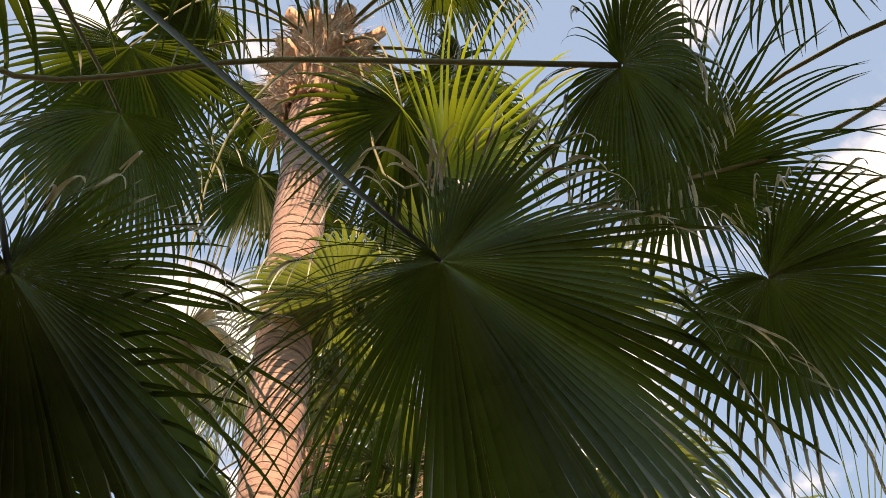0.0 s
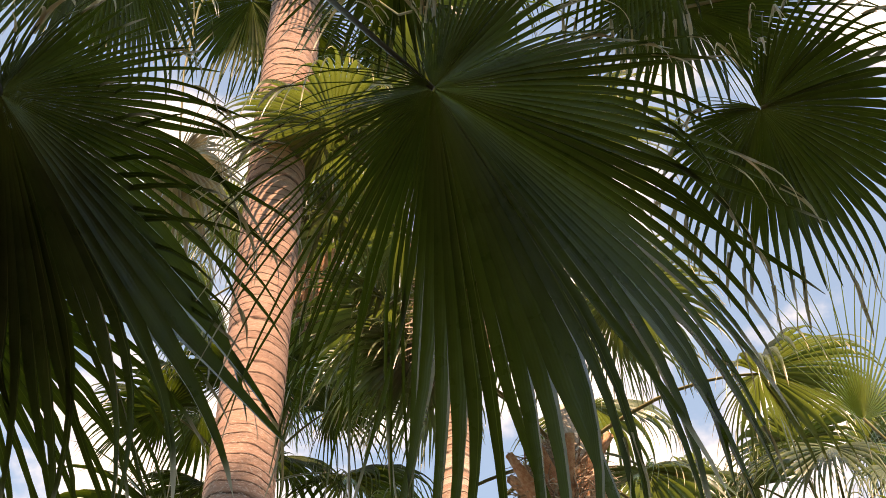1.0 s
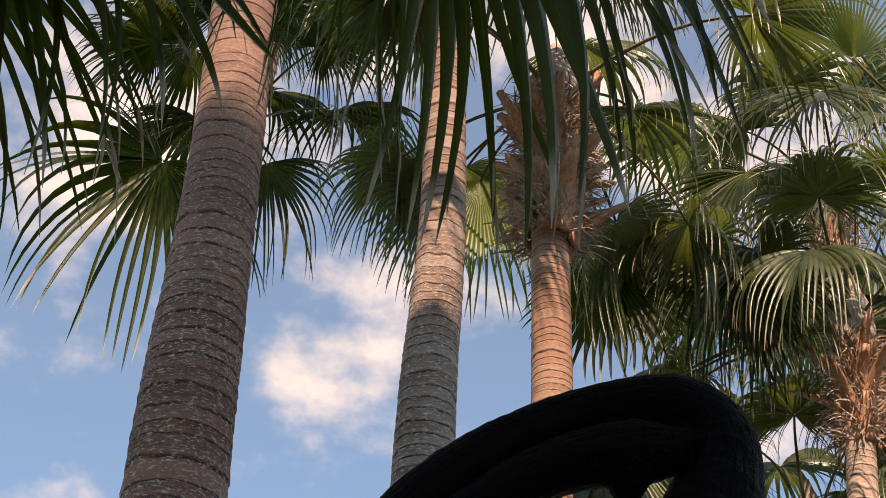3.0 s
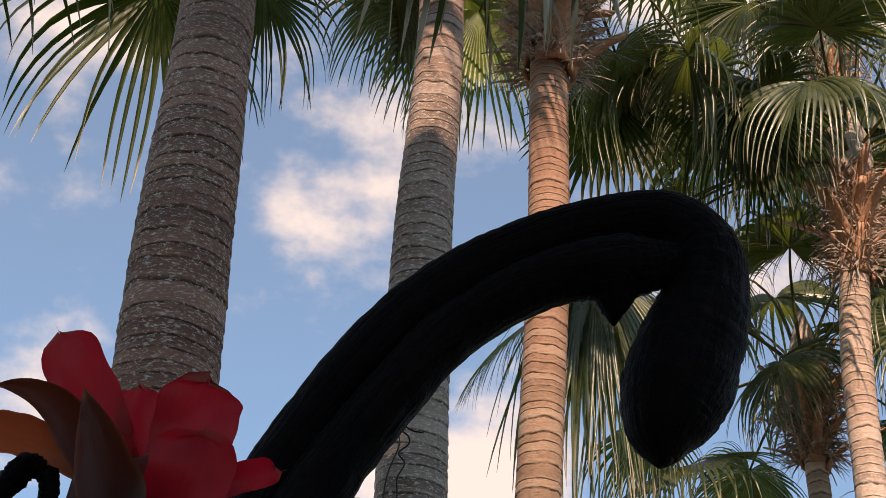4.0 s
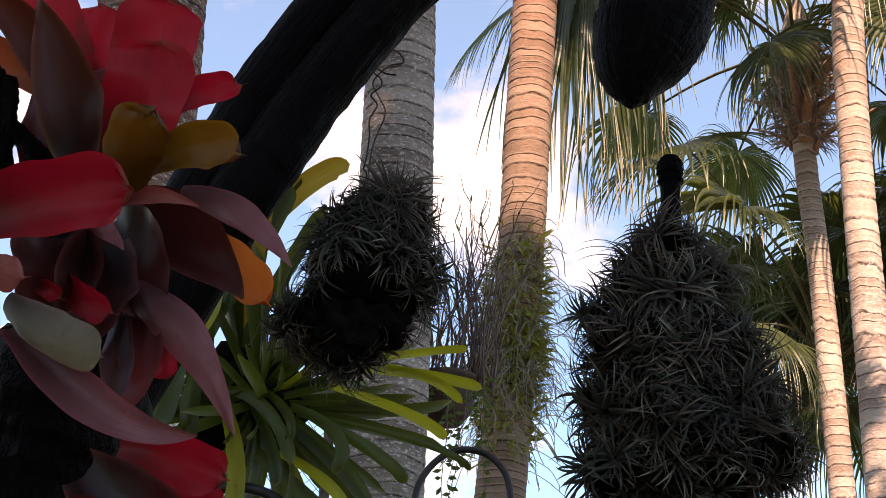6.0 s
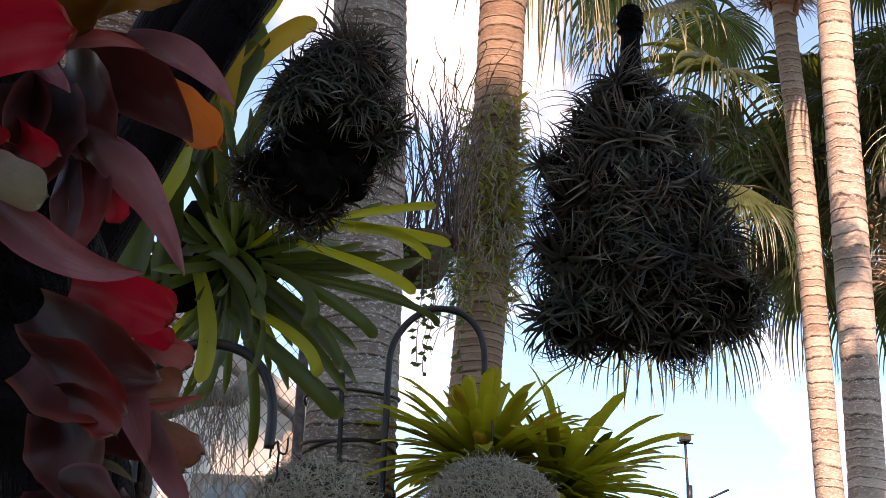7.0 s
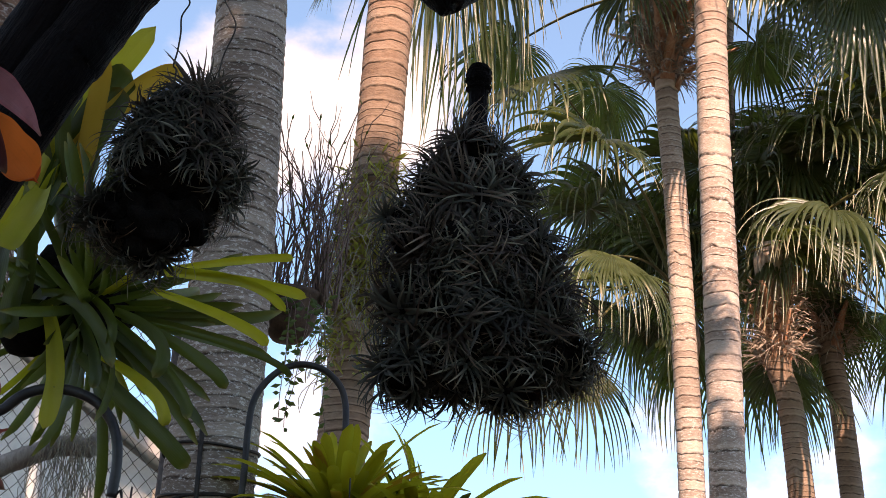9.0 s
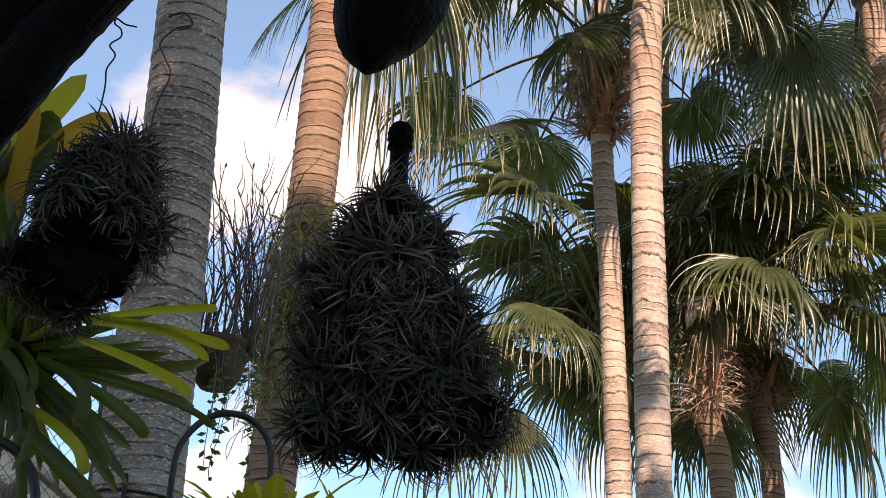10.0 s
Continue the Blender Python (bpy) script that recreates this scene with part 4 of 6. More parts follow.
def bract(plant, base, mid, tip, width, material, kind, seed):
    """A broad strap leaf bowed through its middle, hollow across; kind: blunt with a small spine, ruffled at the end, or pointed."""
    rng = random.Random(seed)
    a, m, b = (np.asarray(p, float) for p in (base, mid, tip))
    c = 2 * m - (a + b) / 2
    rows, cols = 23, 11
    face = unit(np.array((0.1, -1.0, -0.45)) + np.array([rng.uniform(-0.22, 0.22) for _ in range(3)]))
    twist = rng.uniform(-0.5, 0.5) * (1.0 if kind == "point" else 0.45)
    hollow = rng.choice((0.35, 0.5, 0.65, -0.35)) * (1.2 if kind == "point" else 1.0)
    lean = rng.uniform(-0.35, 0.35)
    curl = {"point": 0.05, "blunt": 0.12, "ruffle": 0.22, "strap": 0.04}[kind] * rng.uniform(-1.2, 0.6)
    ln = np.linalg.norm(b - a)
    verts, uvs = [], []
    for r in range(rows):
        t = r / (rows - 1)
        p = (1 - t) ** 2 * a + 2 * t * (1 - t) * c + t * t * b
        y = unit(2 * (1 - t) * (c - a) + 2 * t * (b - c))
        z = unit(face - y * (face @ y))
        x = np.cross(y, z)
        turn = twist * (t - 0.5)
        x, z = x * math.cos(turn) + z * math.sin(turn), z * math.cos(turn) - x * math.sin(turn)
        if kind == "point":
            w = width * (0.55 + 0.45 * math.sin(min(t / 0.45, 1) * math.pi / 2)) * (1.0 if t < 0.42 else max(0.0, 1 - ((t - 0.42) / 0.58) ** 1.35) ** 0.8)
        elif kind == "strap":
            w = width * (0.6 + 0.4 * math.sin(min(t / 0.5, 1) * math.pi / 2)) * max(0.0, 1 - max(0.0, (t - 0.86) / 0.14) ** 2) ** 0.5
        else:
            w = width * (0.62 + 0.38 * math.sin(min(t / 0.62, 1) * math.pi / 2))
            if t > 0.74:
                w *= max(0.0, 1 - ((t - 0.74) / 0.26) ** 2.6) ** 0.5
        w = max(w, 0.0025)
        for k in range(cols):
            s = 2 * k / (cols - 1) - 1
            half = w * 0.5 * (1 + 0.10 * noise.noise(Vector((t * 6, s * 2 + seed * 5.3, 1))) * abs(s))
            wave = width * abs(s) * (0.05 * math.sin(7 * t + s * 2 + seed) + 0.035 * math.sin(16 * t - s * 3 + 2 * seed))
            if kind == "ruffle":
                wave += width * 0.10 * max(0, t - 0.5) * math.sin(9 * s + seed)
            notch = 0.20 * width * (noise.noise(Vector((s * 3.1, seed * 2.7, 4))) - 0.4 * abs(s)) * max(0.0, t - 0.8) / 0.2 if kind in ("blunt", "ruffle") else 0.0
            verts.append(p + x * s * half + z * (hollow * w * 0.5 * (s * s - 0.4) * (1.25 - 0.6 * t) + wave + curl * ln * max(0, t - 0.6) ** 2 * 3 + lean * w * 0.15 * s) + y * notch)
            uvs.append((k / (cols - 1), t))
    n = len(verts)
    spine = unit(b - c)
    verts.append(b + spine * (0.012 if kind == "blunt" else 0.004) + np.array((rng.uniform(-0.004, 0.004), 0, 0.003)))
    uvs.append((0.5, 1.0))
    faces = [(r * cols + k, r * cols + k + 1, (r + 1) * cols + k + 1, (r + 1) * cols + k) for r in range(rows - 1) for k in range(cols - 1)]
    faces += [((rows - 1) * cols + k, (rows - 1) * cols + k + 1, n) for k in range(cols // 2 - 1, cols // 2 + 1)]
    return mesh_object("leaf", verts, faces, material, plant, uvs)


red = tagged(root("red_bromeliad", (-0.36, 1.93, 2.05)), "red bromeliad rosette with broad blunt leaves on a dark stump", "bromeliad", "red bromeliads")
bract(red, (-0.360, 1.880, 2.358), (-0.424, 1.850, 2.483), (-0.484, 1.830, 2.586), 0.087, M_RED, "blunt", 1)
bract(red, (-0.321, 1.870, 2.348), (-0.352, 1.860, 2.439), (-0.372, 1.860, 2.531), 0.065, M_RED, "blunt", 2)
bract(red, (-0.302, 1.850, 2.332), (-0.287, 1.830, 2.436), (-0.272, 1.820, 2.522), 0.110, M_RED, "blunt", 3)
bract(red, (-0.293, 1.760, 2.246), (-0.265, 1.710, 2.305), (-0.251, 1.700, 2.389), 0.100, M_RED, "blunt", 4)
bract(red, (-0.252, 1.820, 2.360), (-0.210, 1.800, 2.375), (-0.164, 1.800, 2.386), 0.039, M_RED, "blunt", 5)
bract(red, (-0.325, 1.700, 2.217), (-0.345, 1.660, 2.297), (-0.383, 1.630, 2.393), 0.078, M_BROWN, "point", 6)
bract(red, (-0.345, 1.740, 2.262), (-0.408, 1.690, 2.383), (-0.495, 1.660, 2.410), 0.053, M_BROWN, "point", 7)
bract(red, (-0.419, 1.860, 2.401), (-0.482, 1.850, 2.434), (-0.555, 1.840, 2.443), 0.057, M_RUST, "blunt", 8)
bract(red, (-0.375, 1.880, 2.361), (-0.415, 1.880, 2.359), (-0.453, 1.880, 2.337), 0.026, M_RUST, "point", 9)
bract(red, (-0.265, 1.700, 2.186), (-0.256, 1.650, 2.216), (-0.230, 1.620, 2.252), 0.071, M_MUSTARD, "ruffle", 10)
bract(red, (-0.241, 1.680, 2.213), (-0.182, 1.630, 2.214), (-0.129, 1.600, 2.192), 0.054, M_MUSTARD, "blunt", 11)
bract(red, (-0.292, 1.700, 2.191), (-0.306, 1.740, 2.294), (-0.318, 1.770, 2.401), 0.088, M_MAROON, "blunt", 12)
bract(red, (-0.349, 1.740, 2.190), (-0.386, 1.760, 2.269), (-0.413, 1.780, 2.353), 0.061, M_DUSK, "point", 13)
bract(red, (-0.436, 1.660, 2.128), (-0.330, 1.600, 2.126), (-0.236, 1.570, 2.131), 0.083, M_RED, "ruffle", 14)
bract(red, (-0.291, 1.740, 2.187), (-0.236, 1.700, 2.183), (-0.178, 1.680, 2.163), 0.022, M_SALMON, "point", 15)
bract(red, (-0.207, 1.720, 2.195), (-0.129, 1.660, 2.148), (-0.056, 1.565, 2.048), 0.036, M_MAUVE, "point", 16)
bract(red, (-0.212, 1.880, 2.218), (-0.157, 1.870, 2.172), (-0.112, 1.870, 2.126), 0.054, M_ORANGE, "blunt", 17)
bract(red, (-0.408, 1.620, 2.057), (-0.370, 1.600, 2.039), (-0.339, 1.600, 2.034), 0.039, M_SALMON, "blunt", 18)
bract(red, (-0.308, 1.700, 2.144), (-0.280, 1.680, 2.129), (-0.254, 1.670, 2.101), 0.025, M_MAUVE, "point", 19)
# dark filler leaves in place of deep shade between the others
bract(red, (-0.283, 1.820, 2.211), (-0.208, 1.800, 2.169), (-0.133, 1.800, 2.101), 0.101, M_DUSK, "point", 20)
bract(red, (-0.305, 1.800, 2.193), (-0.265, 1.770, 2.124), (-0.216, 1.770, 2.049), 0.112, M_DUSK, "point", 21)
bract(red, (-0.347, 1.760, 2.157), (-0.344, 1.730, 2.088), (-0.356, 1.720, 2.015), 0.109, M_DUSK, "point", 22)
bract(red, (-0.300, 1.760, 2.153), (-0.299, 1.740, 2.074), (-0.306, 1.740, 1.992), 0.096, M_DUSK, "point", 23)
bract(red, (-0.327, 1.740, 2.086), (-0.300, 1.720, 2.059), (-0.265, 1.710, 2.040), 0.038, M_RED, "blunt", 24)
bract(red, (-0.355, 1.720, 2.073), (-0.340, 1.710, 2.065), (-0.325, 1.710, 2.055), 0.020, M_RED, "blunt", 25)
low = tagged(root("red_bromeliad", (-0.22, 1.96, 1.7)), "dusky red bromeliad with faded drooping lower leaves", "bromeliad", "red bromeliads")
bract(low, (-0.364, 1.640, 2.017), (-0.301, 1.600, 1.974), (-0.237, 1.580, 1.944), 0.049, M_PALEGREEN, "blunt", 60)
bract(low, (-0.360, 1.660, 2.003), (-0.239, 1.600, 1.897), (-0.137, 1.570, 1.864), 0.048, M_MAUVE, "point", 61)
bract(low, (-0.273, 1.780, 2.102), (-0.188, 1.740, 2.033), (-0.123, 1.770, 1.926), 0.052, M_MAUVE, "point", 62)
bract(low, (-0.244, 1.740, 1.898), (-0.177, 1.720, 1.880), (-0.121, 1.720, 1.861), 0.056, M_RED, "ruffle", 63)
bract(low, (-0.244, 1.780, 2.079), (-0.234, 1.740, 1.997), (-0.245, 1.740, 1.930), 0.050, M_MAROON, "point", 64)
bract(low, (-0.264, 1.760, 2.056), (-0.257, 1.730, 1.985), (-0.253, 1.730, 1.933), 0.038, M_DUSK, "point", 65)
bract(low, (-0.238, 1.900, 2.082), (-0.233, 1.900, 2.053), (-0.227, 1.900, 2.030), 0.032, M_RED, "blunt", 66)
bract(low, (-0.200, 1.820, 1.884), (-0.163, 1.800, 1.867), (-0.131, 1.800, 1.855), 0.030, M_RED, "blunt", 67)
bract(low, (-0.274, 1.720, 1.864), (-0.192, 1.680, 1.804), (-0.124, 1.700, 1.788), 0.091, M_DUSK, "point", 68)
bract(low, (-0.275, 1.700, 1.806), (-0.202, 1.660, 1.768), (-0.152, 1.660, 1.739), 0.089, M_MAROON, "point", 69)
bract(low, (-0.207, 1.970, 1.895), (-0.164, 1.950, 1.886), (-0.130, 1.950, 1.869), 0.039, M_SALMON, "blunt", 70)
bract(low, (-0.216, 1.940, 1.834), (-0.169, 1.920, 1.835), (-0.132, 1.920, 1.841), 0.041, M_STRIPED, "blunt", 71)
bract(low, (-0.207, 1.940, 1.808), (-0.158, 1.930, 1.812), (-0.108, 1.920, 1.825), 0.019, M_SALMON, "point", 72)
bract(low, (-0.193, 1.760, 1.843), (-0.157, 1.710, 1.764), (-0.132, 1.700, 1.693), 0.045, M_MAUVE, "point", 73)
bract(low, (-0.229, 1.680, 1.762), (-0.188, 1.650, 1.742), (-0.156, 1.640, 1.711), 0.041, M_MAROON, "blunt", 74)
bract(low, (-0.182, 1.920, 1.792), (-0.140, 1.900, 1.762), (-0.102, 1.900, 1.748), 0.044, M_STRIPED, "blunt", 75)
bract(low, (-0.181, 1.940, 1.753), (-0.151, 1.930, 1.740), (-0.125, 1.930, 1.732), 0.030, M_PALEGREEN, "blunt", 76)
bract(low, (-0.154, 1.800, 1.773), (-0.122, 1.770, 1.703), (-0.088, 1.760, 1.654), 0.035, M_MAUVE, "point", 77)
bract(low, (-0.197, 1.760, 1.709), (-0.175, 1.750, 1.700), (-0.150, 1.740, 1.684), 0.011, M_PALEGREEN, "point", 78)
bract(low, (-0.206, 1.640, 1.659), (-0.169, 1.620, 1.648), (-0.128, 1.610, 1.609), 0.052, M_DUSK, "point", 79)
# more dark fillers, standing for the shaded gaps low down
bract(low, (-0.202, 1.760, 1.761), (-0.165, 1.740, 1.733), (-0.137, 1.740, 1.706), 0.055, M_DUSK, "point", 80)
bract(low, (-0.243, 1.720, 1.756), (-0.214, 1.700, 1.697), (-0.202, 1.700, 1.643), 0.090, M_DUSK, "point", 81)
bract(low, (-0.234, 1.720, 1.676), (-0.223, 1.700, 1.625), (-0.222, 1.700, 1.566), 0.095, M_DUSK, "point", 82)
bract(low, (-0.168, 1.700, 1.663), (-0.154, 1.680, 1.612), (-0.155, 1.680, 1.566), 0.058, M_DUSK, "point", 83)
bract(low, (-0.179, 1.860, 1.897), (-0.167, 1.860, 1.915), (-0.154, 1.860, 1.898), 0.018, M_SALMON, "point", 84)
M_GREYPOST = plain("brown_wood", (0.03, 0.016, 0.012), (0.07, 0.04, 0.03), 14, 0.8, 0.5, 0.01, (6, 6, 1))
stump = tagged(root("mounting_stump", (-0.36, 2.08, 0)), "dark wooden stump carrying the red bromeliads", "stump")
path, radii = grown([(-0.36, 2.1, -0.05, 0.11), (-0.34, 2.1, 0.9, 0.1), (-0.30, 2.09, 1.6, 0.085), (-0.33, 2.02, 1.95, 0.08), (-0.38, 1.96, 2.2, 0.06), (-0.38, 1.90, 2.32, 0.03)])
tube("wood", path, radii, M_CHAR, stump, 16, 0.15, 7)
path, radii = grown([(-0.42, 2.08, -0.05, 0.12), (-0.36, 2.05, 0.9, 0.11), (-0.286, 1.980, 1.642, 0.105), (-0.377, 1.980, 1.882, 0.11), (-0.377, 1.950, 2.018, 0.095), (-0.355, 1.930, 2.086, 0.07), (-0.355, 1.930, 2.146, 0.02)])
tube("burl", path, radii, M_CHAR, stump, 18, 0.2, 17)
path, radii = grown([(-0.10, 2.06, -0.05, 0.03), (-0.12, 2.05, 0.9, 0.025), (-0.186, 2.040, 1.655, 0.011), (-0.188, 2.040, 1.727, 0.010), (-0.190, 2.040, 1.766, 0.009), (-0.190, 2.040, 1.774, 0.003)])
tube("post", path, radii, M_GREYPOST, stump, 10, 0.12, 12, label="thin brown wooden post")

# ---------------------------------------------------------------- air plants
def air_material(name, a, b, tip):
    n = Nodes(name)
    u, v = n.uv()
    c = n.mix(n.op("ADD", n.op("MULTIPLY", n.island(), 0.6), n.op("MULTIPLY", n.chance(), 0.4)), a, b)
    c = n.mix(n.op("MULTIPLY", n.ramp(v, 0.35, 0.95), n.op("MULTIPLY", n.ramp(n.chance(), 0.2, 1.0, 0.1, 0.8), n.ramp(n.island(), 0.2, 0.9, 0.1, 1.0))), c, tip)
    return n.done(c, 0.6, through=tip, share=0.12, spec=0.3)


# pale tips on almost black feet: shade inside the rosettes is coloured in
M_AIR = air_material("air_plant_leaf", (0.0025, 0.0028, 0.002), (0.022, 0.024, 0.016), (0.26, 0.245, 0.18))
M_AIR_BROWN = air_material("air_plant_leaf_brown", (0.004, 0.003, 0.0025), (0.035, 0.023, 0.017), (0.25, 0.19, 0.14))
# near-black mat, so that gaps between the plants look deeply shaded
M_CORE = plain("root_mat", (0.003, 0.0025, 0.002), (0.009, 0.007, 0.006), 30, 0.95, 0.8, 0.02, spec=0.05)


def rosette_mesh(count, length, width, seed, material, spread=1.25):
    rng = random.Random(seed)
    verts, faces, uvs = [], [], []
    for i in range(count):
        a = i * 2.39996 + rng.uniform(-0.3, 0.3)
        open_ = spread * ((i + 0.5) / count) ** 0.7
        ln = length * rng.uniform(0.7, 1.15)
        out = np.array((math.cos(a), math.sin(a), 0))
        d = out * math.sin(open_) + np.array((0, 0, math.cos(open_)))
        side = np.array((-math.sin(a), math.cos(a), 0))
        p = out * 0.003
        bend = rng.uniform(0.7, 2.3)
        twist = rng.uniform(-0.34, 0.34)
        b = len(verts)
        rows = 8
        for r in range(rows):
            t = r / (rows - 1)
            w = width * (1 - t) ** 0.7 + 0.0003
            nrm = np.cross(side, d)
            verts += [p - side * w * 0.5 + nrm * w * 0.25, p, p + side * w * 0.5 + nrm * w * 0.25]
            uvs += [(0, t), (0.5, t), (1, t)]
            p = p + d * ln / (rows - 1)
            d = unit(d + out * bend * 0.30 * (1 - t) - np.array((0, 0, 0.36)) * bend * t + side * twist)
        for r in range(rows - 1):
            q = b + 3 * r
            faces += [(q, q + 1, q + 4, q + 3), (q + 1, q + 2, q + 5, q + 4)]
    ob = mesh_object("rosette", verts, faces, material, None, uvs)
    me = ob.data
    bpy.data.objects.remove(ob)
    return me


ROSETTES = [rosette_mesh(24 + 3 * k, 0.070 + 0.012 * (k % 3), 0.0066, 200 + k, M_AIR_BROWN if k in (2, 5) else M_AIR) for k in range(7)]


def lumps(name, blobs, material, parent, detail=3, rough=0.2, seed=0):
    bm = bmesh.new()
    for x, y, z, r in blobs:
        made = bmesh.ops.create_icosphere(bm, subdivisions=detail, radius=r, matrix=Matrix.Translation((x, y, z)))
        c = Vector((x, y, z))
        for v in made["verts"]:
            v.co = c + (v.co - c) * (1 + rough * noise.noise(v.co * (2.2 / r) + Vector((seed, 0, 0))))
    me = bpy.data.meshes.new(name)
    bm.to_mesh(me)
    bm.free()
    me.polygons.foreach_set("use_smooth", [True] * len(me.polygons))
    me.materials.append(material)
    return under(new(name, me), parent)


def air_ball(label, blobs, count, seed, scale=1.0, bald=None):
    """Air plants grown together round a root mat; bald: bare places where the near-black mat stands for a shaded
    hollow.
    """
    rng = random.Random(seed)
    x0, y0, z0 = np.mean([b[:3] for b in blobs], axis=0)
    ball = tagged(root("air_plant_cluster", (x0, y0, z0)), label, "air plant", "hanging air plant clusters")
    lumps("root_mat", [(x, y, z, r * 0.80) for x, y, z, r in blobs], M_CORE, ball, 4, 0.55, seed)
    made, tries = 0, 0
    places = []
    while made < count and tries < 20000:
        tries += 1
        x, y, z, r = rng.choice(blobs)
        d = unit([rng.gauss(0, 1) for _ in range(3)])
        p = np.array((x, y, z)) + d * r * 0.80
        if any(np.linalg.norm(p - np.array(b[:3])) < b[3] * 0.78 for b in blobs):
            continue
        if any(np.linalg.norm(p - q) < 0.034 * scale for q in places):
            continue
        if bald is not None and any(np.linalg.norm(p - np.array(q[:3])) < q[3] for q in bald):
            continue
        places.append(p)
        n = unit(d + np.array([rng.uniform(-0.4, 0.4) for _ in range(3)]) + np.array((0, 0, 0.15)))
        turn = Vector(n).to_track_quat("Z", "Y").to_matrix().to_4x4()
        o = under(new("rosette", ROSETTES[rng.randrange(len(ROSETTES))]), ball)
        o.matrix_basis = Matrix.Translation(p) @ turn @ pose(0, 0, 0, 0, 0, rng.uniform(0, 360)) @ Matrix.Scale(scale * rng.uniform(0.65, 1.3), 4)
        made += 1
    return ball


YB = 2.74
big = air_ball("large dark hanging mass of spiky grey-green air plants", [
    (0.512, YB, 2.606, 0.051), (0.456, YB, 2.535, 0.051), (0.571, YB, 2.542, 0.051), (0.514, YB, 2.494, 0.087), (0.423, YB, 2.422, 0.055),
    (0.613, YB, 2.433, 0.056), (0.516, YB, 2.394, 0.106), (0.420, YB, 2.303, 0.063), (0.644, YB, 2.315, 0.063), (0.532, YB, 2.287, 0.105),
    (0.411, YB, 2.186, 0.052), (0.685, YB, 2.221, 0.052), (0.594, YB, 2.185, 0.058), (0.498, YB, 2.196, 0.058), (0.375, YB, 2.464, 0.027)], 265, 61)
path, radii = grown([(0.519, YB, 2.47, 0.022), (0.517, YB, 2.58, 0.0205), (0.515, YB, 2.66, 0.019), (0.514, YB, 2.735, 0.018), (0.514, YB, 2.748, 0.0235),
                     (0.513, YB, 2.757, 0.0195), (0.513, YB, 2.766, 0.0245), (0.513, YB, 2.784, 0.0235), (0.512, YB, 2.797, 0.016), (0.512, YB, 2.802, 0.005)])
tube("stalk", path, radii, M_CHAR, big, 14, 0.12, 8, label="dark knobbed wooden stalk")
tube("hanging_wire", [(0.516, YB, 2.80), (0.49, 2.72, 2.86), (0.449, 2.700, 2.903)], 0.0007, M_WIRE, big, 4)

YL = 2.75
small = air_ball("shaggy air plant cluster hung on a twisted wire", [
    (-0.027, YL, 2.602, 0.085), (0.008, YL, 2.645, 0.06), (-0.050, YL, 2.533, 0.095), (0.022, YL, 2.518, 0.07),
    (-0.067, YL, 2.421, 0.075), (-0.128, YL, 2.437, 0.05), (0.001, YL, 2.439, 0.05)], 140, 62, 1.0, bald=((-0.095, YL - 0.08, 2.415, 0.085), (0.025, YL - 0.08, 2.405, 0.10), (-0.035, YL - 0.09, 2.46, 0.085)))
tube("hanging_wire", smooth_path([(-0.009, 2.750, 2.946), (-0.031, 2.750, 2.949), (-0.048, 2.750, 2.959), (-0.051, 2.750, 2.948), (-0.038, 2.750, 2.937), (-0.036, 2.750, 2.920), (-0.054, 2.750, 2.900), (-0.041, 2.750, 2.879), (-0.053, 2.750, 2.848), (-0.051, 2.750, 2.814), (-0.053, 2.750, 2.772), (-0.057, 2.750, 2.744), (-0.051, 2.750, 2.735), (-0.052, 2.750, 2.707)], 5), 0.0018, M_WIRE, small, 5)


# ---------------------------------------------------------------- strap-leaved bromeliads
def strap_material(name, a, b, back, share=0.3):
    n = Nodes(name)
    u, v = n.uv()
    f = n.noise(8.0, 5)
    c = n.mix(n.op("ADD", n.op("MULTIPLY", n.chance(), 0.7), n.op("MULTIPLY", f, 0.3)), a, b)
    c = n.mix(n.op("MULTIPLY", n.ramp(v, 0.9, 1.0), 0.5), c, (0.25, 0.17, 0.06))
    c = n.mix(n.op("MULTIPLY", n.ramp(n.noise(60.0, 4), 0.62, 0.75), 0.4), c, tuple(x * 0.5 for x in a))
    return n.done(c, n.ramp(f, 0.3, 0.7, 0.3, 0.5), n.op("SINE", n.op("MULTIPLY", u, 60.0)), 0.1, 0.002, through=back, share=share, spec=0.28)


# green darkened for the basket's shaded leaves; yellow-green also serves as lit leaves
M_STRAP = strap_material("strap_leaf_green", (0.012, 0.024, 0.007), (0.055, 0.075, 0.014), (0.14, 0.20, 0.02), 0.25)
M_STRAP_Y = strap_material("strap_leaf_yellow_green", (0.16, 0.17, 0.018), (0.46, 0.39, 0.03), (0.50, 0.50, 0.03), 0.42)
M_STRAP_O = strap_material("strap_leaf_orange", (0.36, 0.20, 0.03), (0.45, 0.30, 0.05), (0.6, 0.35, 0.03), 0.35)


